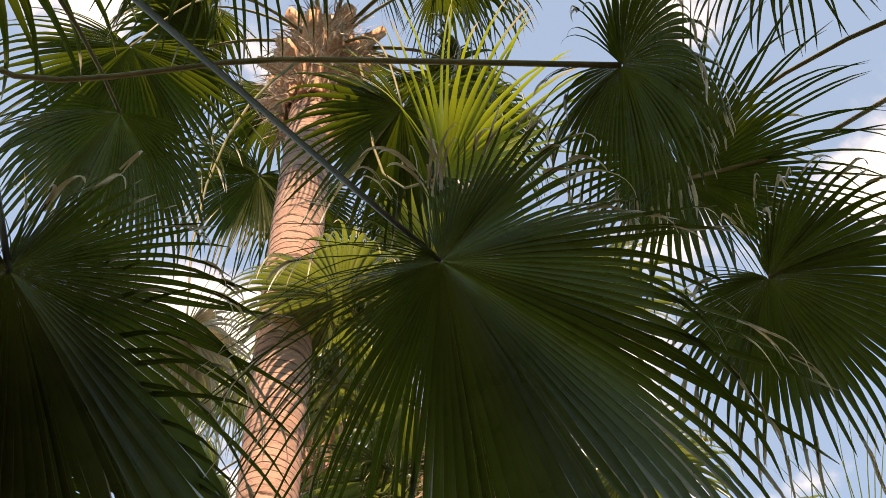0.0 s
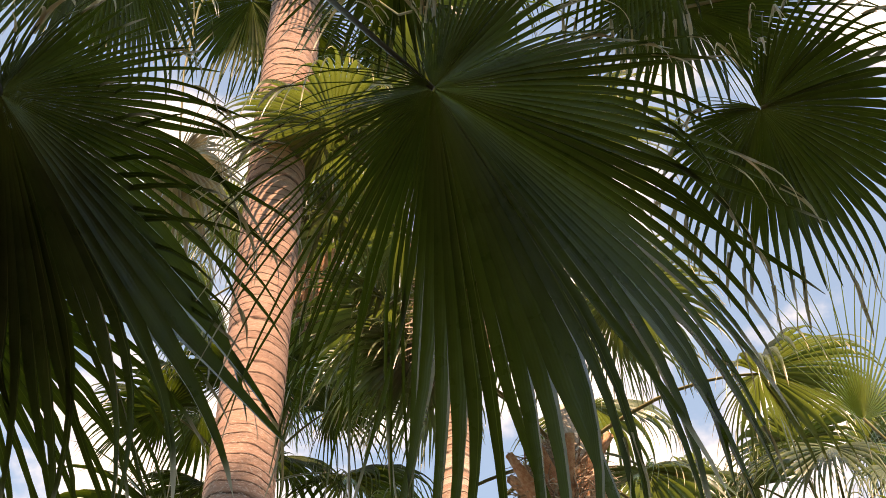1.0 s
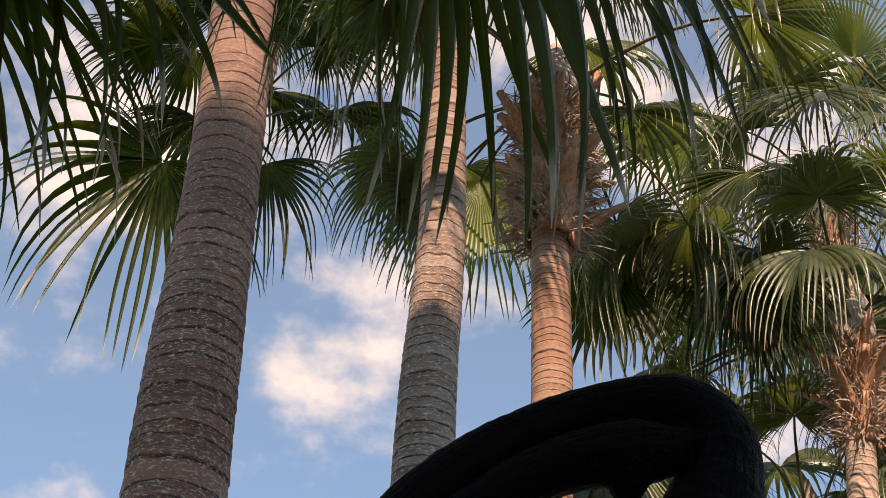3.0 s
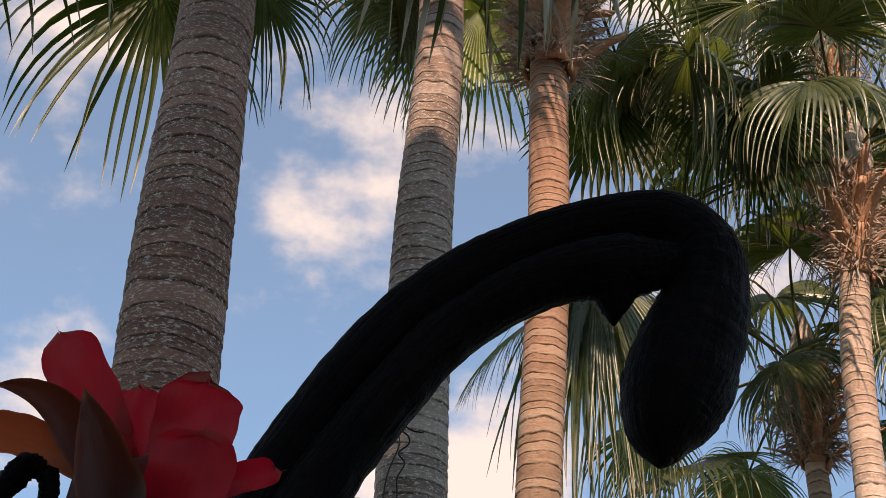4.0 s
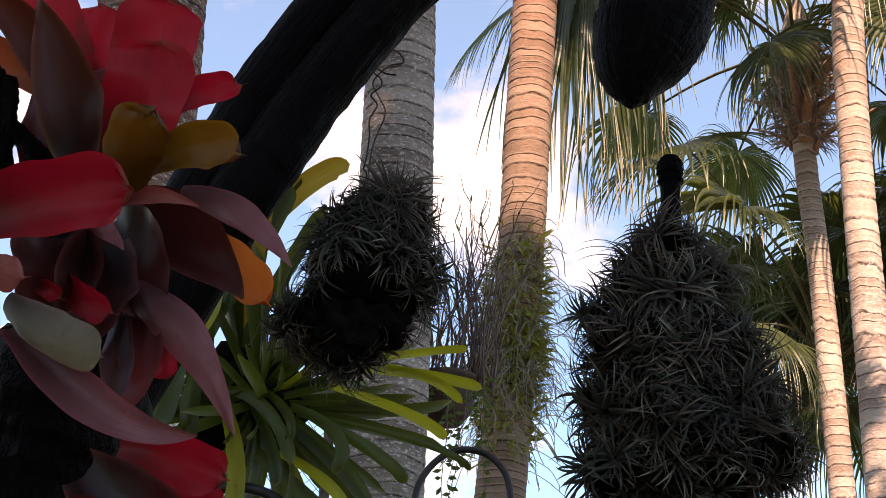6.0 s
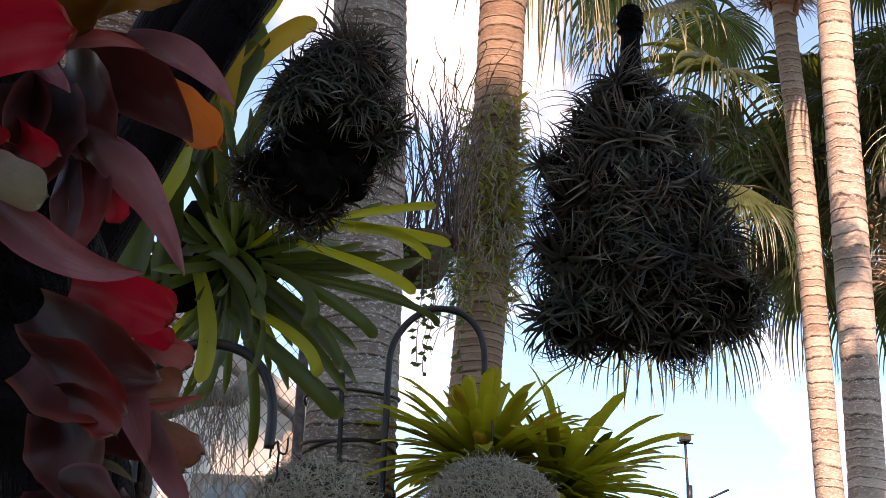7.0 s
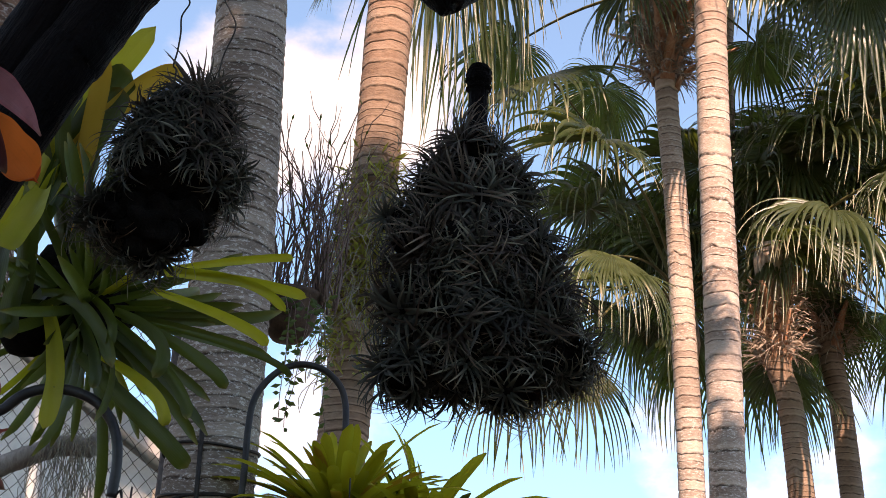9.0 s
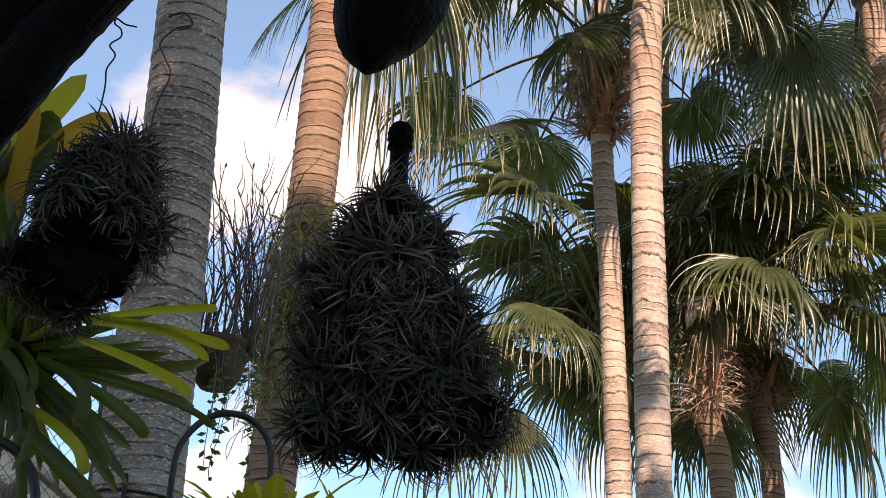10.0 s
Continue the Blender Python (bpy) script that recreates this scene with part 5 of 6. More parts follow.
def strap_mesh(length, width, droop, seed, material):
    rng = random.Random(seed)
    rows, cols = 11, 4
    verts, uvs = [], []
    p, d = np.zeros(3), unit((0, 0.35, 1.0))
    sway = rng.uniform(-0.06, 0.06)
    for r in range(rows):
        t = r / (rows - 1)
        w = width * (0.72 + 0.28 * math.sin(min(1, t / 0.5) * math.pi / 2)) * (1 if t < 0.8 else max(0.03, 1 - ((t - 0.8) / 0.2) ** 2) ** 0.5)
        nrm = np.cross((1, 0, 0), d)
        for c in range(cols):
            s = 2 * c / (cols - 1) - 1
            verts.append(p + np.array((1, 0, 0)) * s * w * 0.5 - nrm * abs(s) * -w * 0.22)
            uvs.append((c / (cols - 1), t))
        p = p + d * length / (rows - 1)
        d = unit(d + np.array((sway, 0.35, -0.65)) * droop / (rows - 1) * (0.5 + t))
    faces = [(r * cols + c, r * cols + c + 1, (r + 1) * cols + c + 1, (r + 1) * cols + c) for r in range(rows - 1) for c in range(cols - 1)]
    ob = mesh_object("leaf", verts, faces, material, None, uvs)
    me = ob.data
    bpy.data.objects.remove(ob)
    return me


def strap_plant(label, place, count, seed, material, length, width, droop=1.2, tilt=(0, 0, 1), wide=1.2, extra=None, inner=0.0, portion=0.10):
    rng = random.Random(seed)
    plant = tagged(root("strap_leaved_bromeliad", place), label, "bromeliad", "strap-leaved bromeliads")
    kinds = [strap_mesh(length * (0.75 + 0.12 * k), width * (0.9 + 0.07 * k), droop * (0.5 + 0.25 * k), seed * 10 + k, material) for k in range(5)]
    if extra:
        kinds.append(strap_mesh(length * 0.9, width * 0.85, droop, seed * 10 + 9, extra))
    lean = Vector(tilt).normalized().to_track_quat("Z", "Y").to_matrix().to_4x4()
    for i in range(count):
        share = (i + 0.5) / count
        open_ = inner + (wide - inner) * share**0.8
        me = kinds[rng.randrange(5)] if not extra or rng.random() > portion else kinds[5]
        o = under(new("leaf", me), plant)
        o.matrix_basis = Matrix.Translation(place) @ lean @ pose(0, 0, 0, 0, 0, math.degrees(i * 2.39996) + rng.uniform(-15, 15)) @ pose(0, rng.uniform(0, 0.02), 0, -math.degrees(open_) + rng.uniform(-20, 20), rng.uniform(-12, 12), rng.uniform(-25, 25)) @ Matrix.Scale(rng.uniform(0.6, 1.15), 4)
    return plant


basket = strap_plant("hanging bromeliad with long arching green strap leaves", (-0.38, 4.25, 2.76), 80, 71, M_STRAP, 0.44, 0.029, 0.9, (0.55, -0.55, -0.35), 1.35, M_STRAP_Y, 0.0, 0.07)
lumps("root_ball", [(-0.39, 4.32, 2.77, 0.15)], M_CORE, basket, 3, 0.3, 4)
bract(basket, (-0.522, 4.120, 2.806), (-0.520, 4.000, 2.670), (-0.504, 3.980, 2.566), 0.048, M_STRAP, "strap", 311)
bract(basket, (-0.453, 4.120, 2.714), (-0.387, 4.000, 2.510), (-0.393, 3.980, 2.344), 0.045, M_STRAP_Y, "strap", 312)
bract(basket, (-0.163, 4.120, 2.834), (0.066, 4.000, 2.838), (0.181, 3.980, 2.844), 0.022, M_STRAP_Y, "strap", 313)
bract(basket, (-0.178, 4.120, 2.825), (0.069, 4.000, 2.776), (0.221, 3.980, 2.739), 0.028, M_STRAP_Y, "strap", 314)
bract(basket, (-0.189, 4.120, 2.776), (0.031, 4.000, 2.671), (0.134, 3.980, 2.603), 0.030, M_STRAP_Y, "strap", 315)
bract(basket, (-0.163, 4.120, 2.834), (0.055, 4.000, 2.775), (0.169, 3.980, 2.696), 0.026, M_STRAP_Y, "strap", 316)
bract(basket, (-0.243, 4.120, 2.694), (-0.049, 4.000, 2.565), (0.041, 3.980, 2.481), 0.034, M_STRAP, "strap", 317)
bract(basket, (-0.287, 4.120, 2.691), (-0.103, 4.000, 2.509), (-0.048, 3.980, 2.395), 0.029, M_STRAP, "strap", 318)
bract(basket, (-0.352, 4.120, 2.578), (-0.143, 4.000, 2.381), (-0.033, 3.980, 2.272), 0.049, M_STRAP, "strap", 319)
bract(basket, (-0.293, 4.120, 2.581), (-0.142, 4.000, 2.462), (-0.103, 3.980, 2.373), 0.033, M_STRAP_Y, "strap", 320)
bract(basket, (-0.395, 4.120, 2.733), (-0.301, 4.000, 2.560), (-0.288, 3.980, 2.455), 0.029, M_STRAP, "strap", 321)
bract(basket, (-0.352, 4.120, 2.751), (-0.269, 4.000, 2.645), (-0.263, 3.980, 2.564), 0.026, M_STRAP, "strap", 322)
bract(basket, (-0.182, 4.120, 2.681), (0.095, 4.000, 2.587), (0.199, 3.980, 2.522), 0.018, M_STRAP, "strap", 323)
bract(basket, (-0.274, 4.120, 2.708), (-0.138, 4.000, 2.598), (-0.143, 3.980, 2.494), 0.036, M_STRAP, "strap", 324)
bract(basket, (-0.471, 4.120, 2.745), (-0.332, 4.000, 2.665), (-0.245, 3.980, 2.511), 0.036, M_STRAP, "strap", 325)
up = strap_plant("upright bromeliad with broad yellow-green strap leaves", (-0.46, 4.3, 2.92), 12, 72, M_STRAP, 0.62, 0.062, 0.35, (0.30, 0.0, 1), 0.55, M_STRAP_O)
lumps("root_ball", [(-0.47, 4.3, 2.88, 0.06)], M_CORE, up, 2, 0.3, 5)
bract(up, (-0.582, 4.200, 2.913), (-0.461, 4.200, 3.262), (-0.270, 4.180, 3.588), 0.073, M_STRAP_Y, "strap", 300)
bract(up, (-0.548, 4.200, 2.883), (-0.416, 4.200, 3.283), (-0.324, 4.180, 3.435), 0.092, M_STRAP, "strap", 301)
bract(up, (-0.486, 4.200, 3.139), (-0.293, 4.200, 3.395), (-0.183, 4.180, 3.429), 0.064, M_STRAP_O, "strap", 302)
bract(up, (-0.543, 4.200, 2.966), (-0.475, 4.200, 3.114), (-0.393, 4.180, 3.163), 0.053, M_STRAP_Y, "strap", 303)
bract(up, (-0.528, 4.200, 2.967), (-0.525, 4.200, 3.205), (-0.472, 4.180, 3.383), 0.094, M_STRAP, "strap", 304)
bract(up, (-0.488, 4.200, 3.020), (-0.402, 4.200, 3.231), (-0.345, 4.180, 3.384), 0.076, M_STRAP, "strap", 305)
bract(up, (-0.600, 4.200, 2.928), (-0.521, 4.200, 3.309), (-0.407, 4.180, 3.594), 0.079, M_STRAP, "strap", 306)
cut = strap_plant("short bromeliad with trimmed blunt yellow-green leaves", (-0.52, 4.15, 2.68), 8, 75, M_STRAP, 0.30, 0.060, 0.3, (0.2, -0.2, 1), 0.6)
lumps("root_ball", [(-0.50, 4.17, 2.64, 0.07)], M_CORE, cut, 2, 0.3, 8)
bract(cut, (-0.562, 4.070, 3.023), (-0.569, 3.950, 2.896), (-0.602, 3.930, 2.798), 0.058, M_STRAP_Y, "strap", 307)
bract(cut, (-0.494, 4.070, 3.019), (-0.510, 3.950, 2.881), (-0.553, 3.930, 2.790), 0.070, M_STRAP_Y, "strap", 308)
bract(cut, (-0.574, 4.070, 2.880), (-0.569, 3.950, 2.710), (-0.591, 3.930, 2.581), 0.075, M_STRAP, "strap", 309)
bract(cut, (-0.630, 4.070, 2.972), (-0.647, 3.950, 2.812), (-0.669, 3.930, 2.681), 0.066, M_STRAP_Y, "strap", 310)
gold = strap_plant("broad yellow-green bromeliad clump with some orange leaves", (0.40, 5.80, 2.52), 260, 73, M_STRAP_Y, 0.40, 0.042, 0.7, (-0.05, -0.15, 1), 1.55, M_STRAP_O)
lumps("root_ball", [(0.42, 5.80, 2.36, 0.13)], M_CORE, gold, 2, 0.3, 6)
olive = strap_plant("spreading olive-green bromeliad clump beside the moss ball", (0.68, 5.85, 2.45), 260, 74, M_STRAP_Y, 0.38, 0.040, 0.7, (0.25, -0.1, 1), 1.6, M_STRAP, 0.0, 0.15)
lumps("root_ball", [(0.74, 5.85, 2.30, 0.13)], M_CORE, olive, 2, 0.3, 7)


# ---------------------------------------------------------------- moss balls
M_MOSS = plain("spanish_moss", (0.20, 0.175, 0.13), (0.38, 0.34, 0.26), 40, 0.9, 0.1)
# moss again, darkened to act as shade between the strands
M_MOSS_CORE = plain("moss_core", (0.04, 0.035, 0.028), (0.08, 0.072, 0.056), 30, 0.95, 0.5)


def moss_ball(label, place, radius, count, seed):
    rng = random.Random(seed)
    ball = tagged(root("moss_ball", place), label, "moss ball", "hanging moss balls")
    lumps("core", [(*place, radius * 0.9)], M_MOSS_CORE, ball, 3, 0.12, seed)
    verts, faces = [], []
    for i in range(count):
        d = unit([rng.gauss(0, 1) for _ in range(3)])
        p = np.array(place) + d * radius * rng.uniform(0.84, 0.99)
        way = unit(np.cross(d, [rng.gauss(0, 1) for _ in range(3)]) + d * rng.uniform(-0.05, 0.5))
        w = unit(np.cross(way, d)) * rng.uniform(0.0008, 0.0015)
        b = len(verts)
        for k in range(7):
            verts += [p - w, p + w]
            p = p + way * rng.uniform(0.007, 0.013)
            way = unit(way + np.array([rng.uniform(-0.75, 0.75) for _ in range(3)]) - d * 0.22 + np.array((0, 0, -0.12)))
        faces += [(b + 2 * k, b + 2 * k + 1, b + 2 * k + 3, b + 2 * k + 2) for k in range(6)]
    tagged(mesh_object("moss", verts, faces, M_MOSS, ball), kind="stuff")
    return ball


moss_ball("round hanging ball of curly grey moss beside a trunk", (-0.10, 4.1, 2.02), 0.172, 8200, 81)
moss_ball("round ball of curly grey moss before yellow-green leaves", (0.415, 5.36, 2.22), 0.262, 15000, 82)

# ---------------------------------------------------------------- iron hooks
hook = tagged(root("garden_hook", (0.11, 5.5, 0)), "black iron shepherd hook holding a moss ball", "hook", "iron hooks")
tube("rod", smooth_path([(0.067, 5.7, -0.1), (0.057, 5.7, 1.2), (0.047, 5.700, 2.432), (0.050, 5.700, 2.656), (0.049, 5.700, 2.833), (0.059, 5.700, 2.933), (0.096, 5.700, 3.007), (0.153, 5.700, 3.061), (0.224, 5.700, 3.084), (0.299, 5.700, 3.070), (0.361, 5.700, 3.017), (0.388, 5.700, 2.943), (0.394, 5.680, 2.841)], 6), 0.0125, M_IRON, hook, 10, 0.05)
tube("chain", [(0.394, 5.680, 2.854), (0.42, 5.60, 2.72), (0.42, 5.50, 2.50)], 0.003, M_IRON, hook, 6)
hook = tagged(root("garden_hook", (-0.5, 4.0, 0)), "black iron hook with a dangling chain and ball", "hook", "iron hooks")
tube("rod", smooth_path([(-0.56, 4.0, -0.1), (-0.55, 4.0, 1.2), (-0.535, 4.0, 2.1), (-0.526, 4.000, 2.344), (-0.491, 4.000, 2.397), (-0.453, 4.000, 2.432), (-0.398, 4.000, 2.451), (-0.332, 4.000, 2.449), (-0.273, 4.000, 2.425), (-0.232, 4.000, 2.380), (-0.211, 4.000, 2.321), (-0.206, 4.000, 2.256), (-0.209, 4.000, 2.192)], 6), 0.0135, M_IRON, hook, 10, 0.05)
chain = [(-0.189, 4.000, 2.210), (-0.184, 4.000, 2.156), (-0.190, 4.000, 2.099), (-0.195, 4.010, 2.045), (-0.200, 4.020, 1.990)]
for a, b in zip(chain, chain[1:]):
    tube("link", [a, tuple((np.array(a) + b) / 2 + np.array((0.004, 0, 0))), b], 0.0032, M_IRON, hook, 6)
tube("clip", smooth_path([(-0.204, 4.000, 2.167), (-0.202, 4.000, 2.191), (-0.188, 4.000, 2.210), (-0.182, 4.000, 2.185), (-0.165, 4.000, 2.183), (-0.162, 4.000, 2.221)], 5), 0.003, M_IRON, hook, 6)
hook = tagged(root("garden_hook", (-0.4, 3.5, 0)), "low black iron hook behind the red bromeliads", "hook", "iron hooks")
tube("rod", smooth_path([(-0.44, 3.5, -0.1), (-0.43, 3.5, 1.5), (-0.440, 3.500, 1.894), (-0.428, 3.500, 1.923), (-0.399, 3.500, 1.928), (-0.367, 3.500, 1.916), (-0.350, 3.500, 1.888), (-0.341, 3.500, 1.840)], 6), 0.011, M_IRON, hook, 10, 0.05)

# wire bands on the slim trunk and a stake tied to it
for z, dz in ((2.42, 0.0), (2.44, 0.02), (2.60, 0.015), (2.62, -0.01), (2.80, 0.01)):
    ring = [(-0.087 + 0.178 * math.cos(a), 6 + 0.178 * math.sin(a), z + dz * math.sin(a * 2 + z * 9) + 0.01 * math.cos(a)) for a in np.linspace(0, 2 * math.pi, 33)]
    tagged(tube("trunk_wire", ring, 0.006, M_WIRE, None, 6), "dark wire wound round the grey palm trunk", "wire", "wires round the trunk")
tagged(tube("tie_stake", [(-0.105, 5.79, -0.05), (-0.10, 5.80, 1.5), (-0.115, 5.82, 2.60), (-0.12, 5.825, 2.86)], 0.009, M_WIRE, None, 7), "thin dark stake tied against the palm trunk", "stake")
loose = smooth_path([(-0.20, 5.86, 4.78), (-0.14, 5.845, 4.80), (-0.10, 5.85, 4.75), (-0.16, 5.84, 4.72), (-0.22, 5.87, 4.66), (-0.19, 5.85, 4.58), (-0.16, 5.84, 4.5), (-0.20, 5.85, 4.36), (-0.21, 5.86, 4.2), (-0.20, 5.85, 4.05)], 5)
tagged(tube("loose_wire", loose, 0.0035, M_WIRE, None, 5), "thin black wire curling down the palm trunk", "wire")

# ---------------------------------------------------------------- potted twiggy plant and trailing vine
M_POT = plain("clay_pot", (0.05, 0.028, 0.02), (0.11, 0.065, 0.045), 12, 0.85, 0.5)
M_TWIG = plain("twig", (0.09, 0.055, 0.05), (0.2, 0.13, 0.11), 20, 0.8, 0.2)
M_SMALL = strap_material("small_leaf", (0.03, 0.06, 0.02), (0.07, 0.11, 0.03), (0.12, 0.2, 0.03))
M_MOSSY = strap_material("epiphyte", (0.16, 0.17, 0.035), (0.42, 0.40, 0.09), (0.4, 0.42, 0.06), 0.3)


def lathe(profile, place, sides=24):
    verts = [(place[0] + r * math.cos(2 * math.pi * k / sides), place[1] + r * math.sin(2 * math.pi * k / sides), place[2] + z) for r, z in profile for k in range(sides)]
    faces = [(i * sides + k, i * sides + (k + 1) % sides, (i + 1) * sides + (k + 1) % sides, (i + 1) * sides + k) for i in range(len(profile) - 1) for k in range(sides)]
    faces.append(tuple(range(sides))[::-1])
    return verts, faces


pot = tagged(root("hanging_pot", (0.15, 6.2, 3.33)), "brown pot of bare upright twigs with trailing vines", "potted plant")
v, f = lathe([(0.06, 0), (0.10, 0.05), (0.115, 0.12), (0.118, 0.17), (0.125, 0.175), (0.125, 0.195), (0.112, 0.195), (0.105, 0.15), (0.0, 0.145)], (0.15, 6.2, 3.33))
mesh_object("pot", v, f, M_POT, pot)
tube("bracket", [(0.15, 6.31, 3.42), (0.05, 6.22, 3.44), (-0.02, 6.12, 3.45)], 0.006, M_WIRE, pot, 6)
rng = random.Random(5)
tv, tf, lv, lf, luv = [], [], [], [], []


def add_tube(path, radii, vs, fs, sides=4):
    v, f, _ = tube_data(path, radii, sides)
    b = len(vs)
    vs += v
    fs += [tuple(i + b for i in face) for face in f]


def add_leaf(p, d, side, ln, w, vs, fs, uvs):
    b = len(vs)
    n = np.cross(side, d)
    vs += [p, p + d * ln * 0.5 - side * w * 0.5 + n * w * 0.15, p + d * ln * 0.5 - n * w * 0.05, p + d * ln * 0.5 + side * w * 0.5 + n * w * 0.15, p + d * ln]
    uvs += [(0.5, 0), (0, 0.5), (0.5, 0.5), (1, 0.5), (0.5, 1)]
    fs += [(b, b + 2, b + 1), (b, b + 3, b + 2), (b + 1, b + 2, b + 4), (b + 2, b + 3, b + 4)]


for i in range(46):
    p = np.array((0.17 + rng.uniform(-0.11, 0.16), 6.2 + rng.uniform(-0.09, 0.09), 3.48))
    d = unit((rng.uniform(-0.22, 0.26), rng.uniform(-0.2, 0.2), 1))
    stem = [p]
    n = rng.randint(7, 15)
    for k in range(n):
        d = unit(d + np.array([rng.uniform(-0.16, 0.16) for _ in range(3)]))
        p = p + d * 0.058
        stem.append(p)
        if rng.random() < 0.5:
            s = unit(np.cross(d, [rng.gauss(0, 1) for _ in range(3)]))
            twig = [p, p + unit(d + s * 0.7) * 0.06, p + unit(d * 1.4 + s * 0.6) * 0.13]
            add_tube(twig, [0.0022, 0.0016, 0.0008], tv, tf)
        if rng.random() < 0.4:
            s = unit(np.cross(d, [rng.gauss(0, 1) for _ in range(3)]))
            add_leaf(p, unit(d + s * 0.8), unit(np.cross(d, s)), rng.uniform(0.02, 0.045), 0.010, lv, lf, luv)
    add_tube(stem, np.linspace(0.005, 0.0018, len(stem)), tv, tf)
for i in range(9):
    p = np.array((0.15 + rng.uniform(-0.12, 0.16), 6.12 + rng.uniform(-0.08, 0.05), 3.46))
    d = unit((rng.uniform(-0.4, 0.4), -0.5, 0.1))
    stem = [p]
    for k in range(rng.randint(9, 22)):
        d = unit(d + np.array((rng.uniform(-0.2, 0.2), rng.uniform(-0.15, 0.15), -0.35)))
        p = p + d * 0.034
        stem.append(p)
        s = unit((rng.uniform(-1, 1), rng.uniform(-0.6, 0.6), rng.uniform(-0.6, 0.2)))
        add_leaf(p, s, unit(np.cross(s, (0.2, 1, 0.1))), rng.uniform(0.028, 0.045), 0.018, lv, lf, luv)
    add_tube(stem, [0.0015] * len(stem), tv, tf)
tagged(mesh_object("twig", tv, tf, M_TWIG, pot), kind="stuff")
tagged(mesh_object("foliage", lv, lf, M_SMALL, pot, luv), kind="stuff")

# small epiphytes clinging to the reddish trunk
epi = tagged(root("trunk_epiphytes", (0.47, 7.5, 3.75)), "yellow-green epiphytes and roots clinging to a palm trunk", "epiphyte")
ev, ef, euv, rv, rf = [], [], [], [], []
for i in range(1500):
    z = rng.triangular(3.55, 4.85, 4.15)
    a = rng.uniform(math.pi * 0.85, math.pi * 2.15)
    cx = np.interp(z, [3.4, 4.4, 5.6], [0.44, 0.49, 0.515])
    o = np.array((math.cos(a), math.sin(a), 0))
    p = np.array((cx, 7.6, z)) + o * 0.118
    d = unit(o * rng.uniform(0.3, 1.0) + np.array((rng.uniform(-0.6, 0.6), rng.uniform(-0.3, 0.3), rng.uniform(-1.0, 0.8))))
    s = unit(np.cross(d, o + np.array((0, 0, 0.3))))
    add_leaf(p, d, s, rng.uniform(0.04, 0.11), rng.uniform(0.010, 0.022), ev, ef, euv)
    if i % 4 == 0:
        root_path = [p]
        d = unit(o * 0.5 + np.array((rng.uniform(-0.6, 0.6), 0, rng.uniform(-0.8, 0.4))))
        for k in range(7):
            d = unit(d + np.array((rng.uniform(-0.4, 0.4), rng.uniform(-0.2, 0.3), -0.2)))
            p = p + d * 0.035
            root_path.append(p)
        add_tube(root_path, [0.0022] * 8, rv, rf, 3)
tagged(mesh_object("foliage", ev, ef, M_MOSSY, epi, euv), kind="stuff")
tagged(mesh_object("root", rv, rf, M_MOSS, epi), kind="stuff")


# ---------------------------------------------------------------- fence, log and the houses beyond
M_GALV = plain("galvanised_wire", (0.05, 0.04, 0.034), (0.13, 0.11, 0.095), 20, 0.5, 0.2, 0.002, metal=0.6)
M_WALL = plain("white_render", (0.70, 0.67, 0.62), (0.82, 0.80, 0.76), 1.2, 0.9, 0.3, 0.01)
M_GREYWOOD = plain("weathered_wood", (0.22, 0.19, 0.16), (0.38, 0.34, 0.30), 5, 0.85, 0.5, 0.01, (8, 8, 1))
M_GLASS = plain("window_pane", (0.20, 0.27, 0.30), (0.30, 0.38, 0.41), 3, 0.12, 0.05, 0.002, spec=0.7)
M_TILE = plain("pale_roof", (0.42, 0.38, 0.35), (0.58, 0.54, 0.50), 3, 0.85, 0.4)

fence = tagged(root("chain_link_fence", (-1.6, 8.0, 0)), "rusty grey chain-link fence on thin posts", "fence")
mesh_v, mesh_f = [], []
cell, x_lo, x_hi, z_hi = 0.036, -3.2, -0.42, 4.05
for c in range(int((x_hi - x_lo) / cell)):
    pts = []
    for k in range(36, int(z_hi / 0.044)):
        bulge = Vector((c * 0.35, k * 0.25, 0))
        pts.append((x_lo + (c + (k + c) % 2) * cell + 0.012 * noise.noise(bulge), 8.0 + (0.004 if (k + c) % 2 else -0.004), k * 0.044 + 0.012 * noise.noise(bulge + Vector((9, 0, 0)))))
    add_tube(pts, [0.0027] * len(pts), mesh_v, mesh_f, 3)
tagged(mesh_object("mesh", mesh_v, mesh_f, M_GALV, fence, smooth=False), kind="stuff")
for x in (-3.2, -1.85, -0.42):
    tube("post", [(x, 8.02, -0.05), (x, 8.02, z_hi + 0.08)], 0.028, M_GALV, fence, 10)
tube("rail", [(x_lo, 8.02, z_hi), (x_hi, 8.02, z_hi)], 0.02, M_GALV, fence, 8)

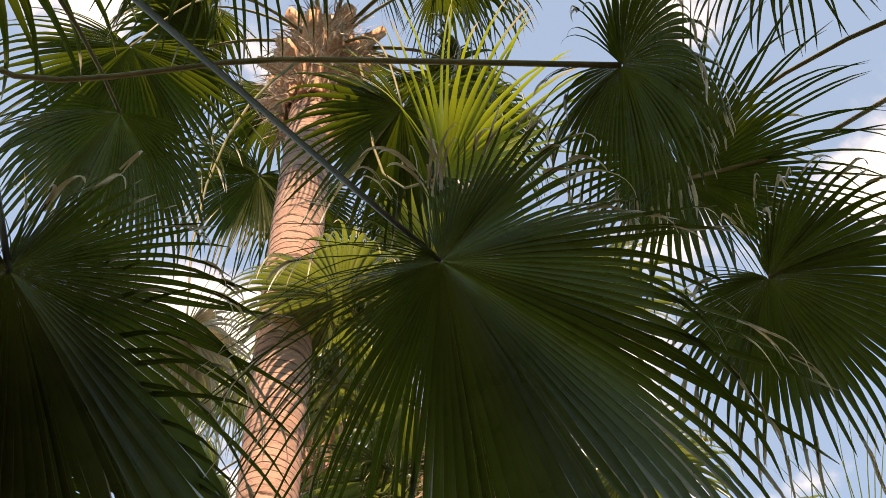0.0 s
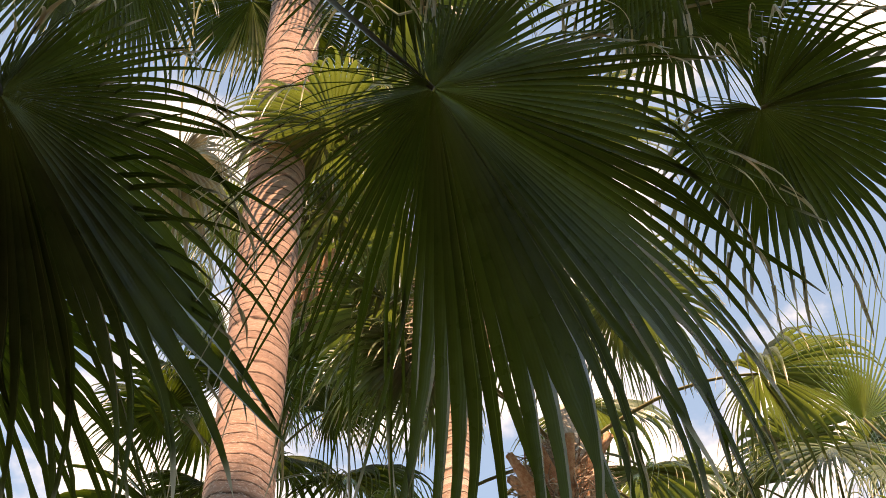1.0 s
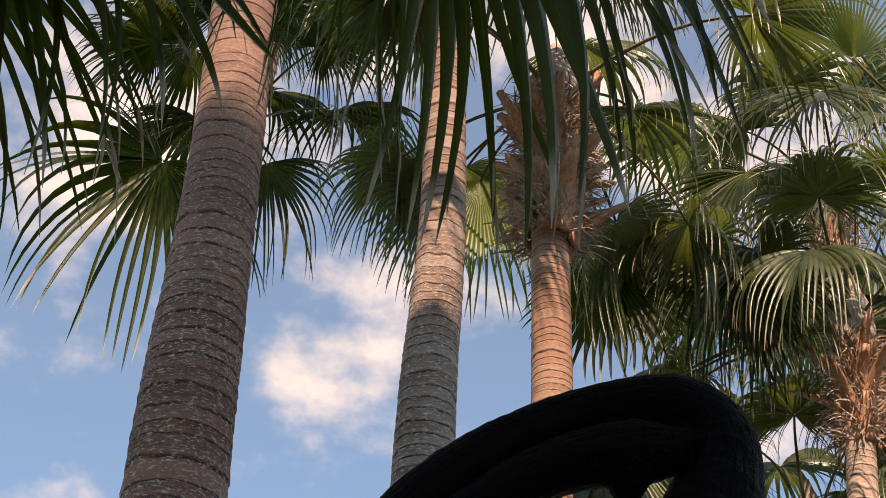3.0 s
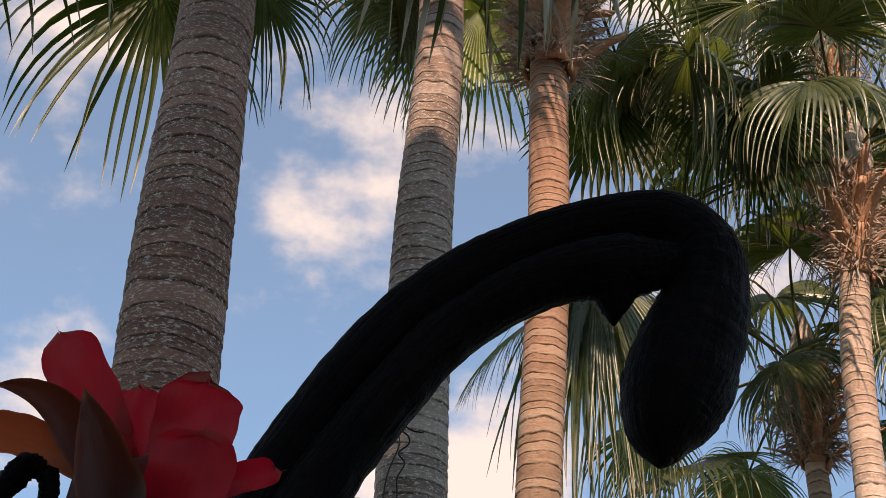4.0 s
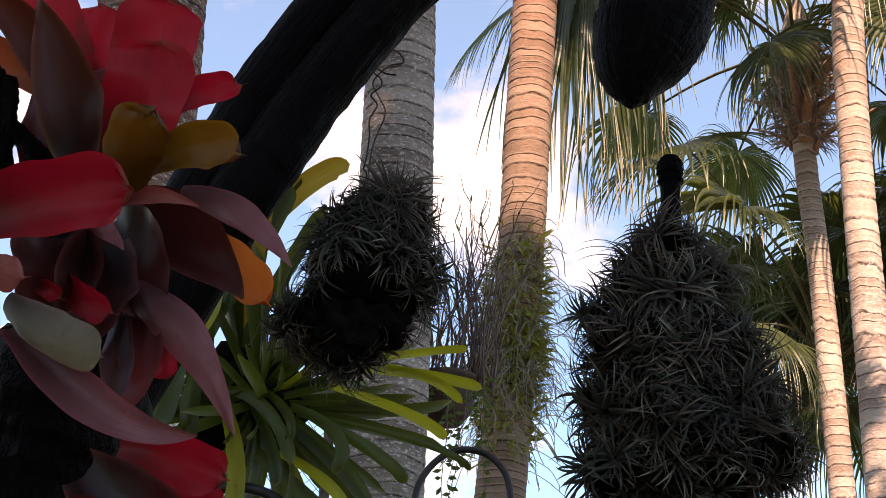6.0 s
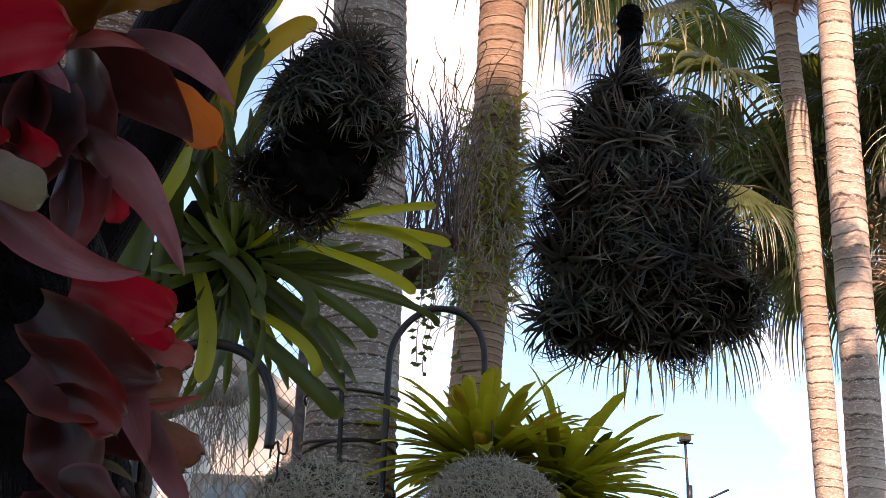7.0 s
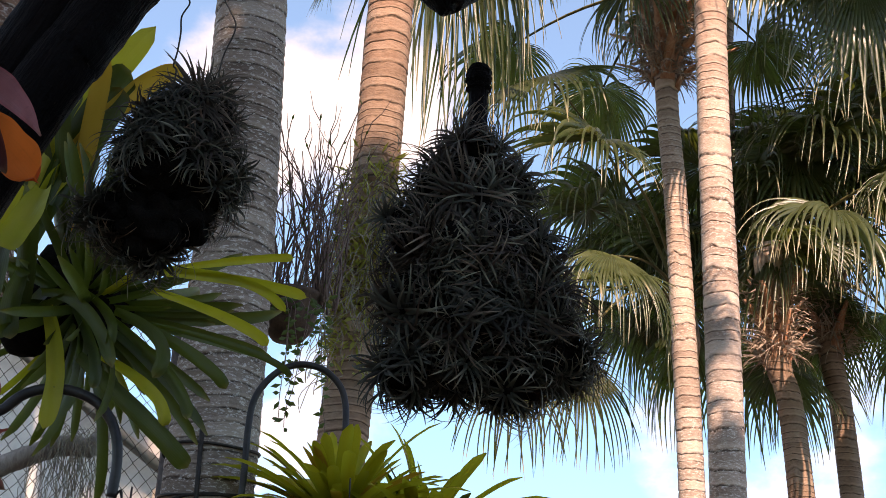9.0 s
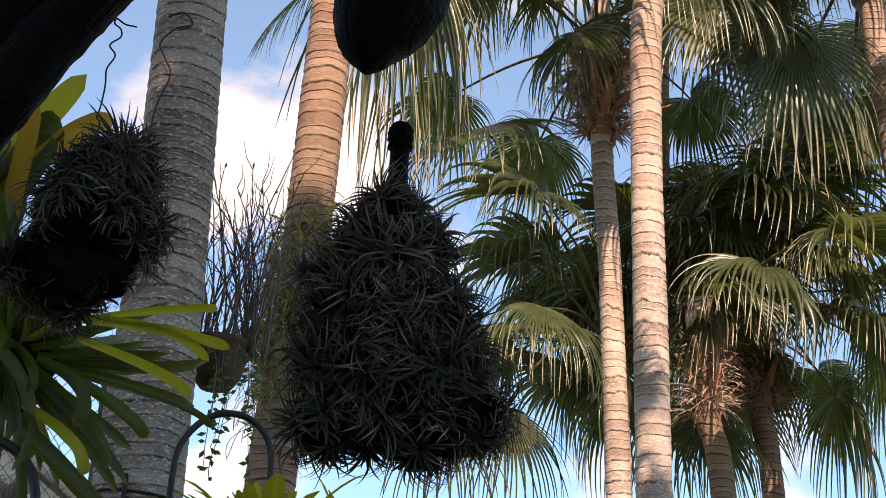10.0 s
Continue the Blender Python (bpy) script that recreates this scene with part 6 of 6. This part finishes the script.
log = tagged(root("hanging_log", (-0.7, 6.0, 2.6)), "grey crooked branch draped with strands of moss", "branch")
path, radii = grown([(-1.35, 6.0, -0.05, 0.09), (-1.28, 6.0, 1.5, 0.08), (-0.992, 6.000, 2.616, 0.029), (-0.862, 6.000, 2.686, 0.036), (-0.752, 6.000, 2.743, 0.038), (-0.629, 6.000, 2.792, 0.038), (-0.540, 6.000, 2.791, 0.038), (-0.498, 6.000, 2.828, 0.034), (-0.492, 6.000, 2.890, 0.019)])
tube("wood", path, radii, M_GREYWOOD, log, 14, 0.15, 4)
mv, mf = [], []
for i in range(90):
    x = rng.uniform(-0.69, -0.51)
    p = np.array((x, 5.95 + rng.uniform(-0.03, 0.05), 2.81 + rng.uniform(-0.03, 0.05)))
    strand = [p]
    d = np.array((rng.uniform(-0.3, 0.3), -0.2, 0.2))
    for k in range(rng.randint(6, 22)):
        d = unit(d + np.array((rng.uniform(-0.5, 0.5), rng.uniform(-0.4, 0.4), -0.45)))
        p = p + d * 0.022
        strand.append(p)
    add_tube(strand, [0.0016] * len(strand), mv, mf, 3)
tagged(mesh_object("moss", mv, mf, M_MOSS, log), kind="stuff")


def box(name, lo, hi, material, parent, bevel=0.01, label=""):
    bm = bmesh.new()
    made = bmesh.ops.create_cube(bm, size=1.0)
    for v in made["verts"]:
        v.co = Vector([lo[i] + (v.co[i] + 0.5) * (hi[i] - lo[i]) for i in range(3)])
    if bevel:
        bmesh.ops.bevel(bm, geom=bm.edges[:], offset=bevel, segments=2, affect="EDGES")
    me = bpy.data.meshes.new(name)
    bm.to_mesh(me)
    bm.free()
    me.materials.append(material)
    return under(new(name, me), parent, label)


def prism(name, outline, y0, y1, material, parent, label=""):
    """An upright x-z outline drawn out from y0 to y1."""
    n = len(outline)
    verts = [(x, y0, z) for x, z in outline] + [(x, y1, z) for x, z in outline]
    faces = [tuple(range(n))[::-1], tuple(range(n, 2 * n))] + [(i, (i + 1) % n, n + (i + 1) % n, n + i) for i in range(n)]
    ob = mesh_object(name, verts, faces, material, parent, smooth=False, label=label)
    return ob


house = tagged(root("white_house", (-3.4, 13.0, 0)), "white rendered house with a low gable roof behind the fence", "house")
prism("wall", [(-6.5, 0), (-0.75, 0), (-0.75, 4.05), (-2.9, 5.6), (-6.5, 3.6)], 12.0, 12.2, M_WALL, house)
prism("wall", [(-0.95, 0), (-0.75, 0), (-0.75, 4.05), (-0.95, 4.05)], 12.2, 18.0, M_WALL, house)
prism("roof", [(-2.9, 5.78), (-0.45, 4.02), (-0.45, 3.90), (-2.9, 5.62), (-6.8, 3.5), (-6.8, 3.62)], 11.7, 18.2, M_TILE, house)
win = box("window", (-1.45, 11.93, 2.45), (-0.95, 11.998, 3.62), M_GREYWOOD, house, 0.01, "weathered grey window frame")
box("pane", (-1.36, 11.915, 2.53), (-1.04, 11.928, 3.54), M_GLASS, win, 0.0)
box("glazing_bar", (-1.215, 11.89, 2.5), (-1.185, 11.913, 3.57), M_GREYWOOD, win, 0.004)
box("downpipe", (-0.80, 11.86, 0), (-0.70, 11.96, 3.95), M_GREYWOOD, house, 0.02)

shed = tagged(root("far_house", (4.6, 26.3, 0)), "distant pale house with a flat grey roof edge", "house")
prism("wall", [(3.98, 0), (4.74, 0), (4.74, 6.14), (3.98, 6.03)], 26.0, 26.3, M_TILE, shed, "grey side wall")
prism("gable", [(4.745, 0), (6.2, 0), (6.2, 4.75), (4.92, 6.12), (4.745, 6.12)], 26.0, 26.3, M_WALL, shed)
prism("roof", [(3.92, 6.03), (4.90, 6.15), (4.93, 6.21), (3.92, 6.09)], 25.9, 29.0, M_GREYWOOD, shed)
prism("roof_edge", [(4.93, 6.22), (4.89, 6.14), (6.3, 4.62), (6.3, 4.74)], 25.9, 29.0, M_TILE, shed)
mast = tagged(root("roof_mast", (4.62, 26.1, 6.15)), "thin roof mast with a small lamp head and boom", "antenna")
tube("pole", [(4.65, 26.1, 6.1), (4.62, 26.1, 6.6), (4.59, 26.1, 7.20)], 0.022, M_IRON, mast, 8)
tube("bracket", [(4.66, 26.1, 6.08), (4.655, 26.1, 6.45)], 0.05, M_IRON, mast, 8)
tube("crossarm", [(4.46, 26.1, 7.14), (4.72, 26.1, 7.14)], 0.015, M_IRON, mast, 6)
box("lamp_head", (4.50, 26.0, 7.16), (4.68, 26.2, 7.27), M_IRON, mast, 0.02)
tube("boom", [(4.80, 26.1, 6.17), (5.29, 26.1, 6.41)], 0.02, M_IRON, mast, 6)
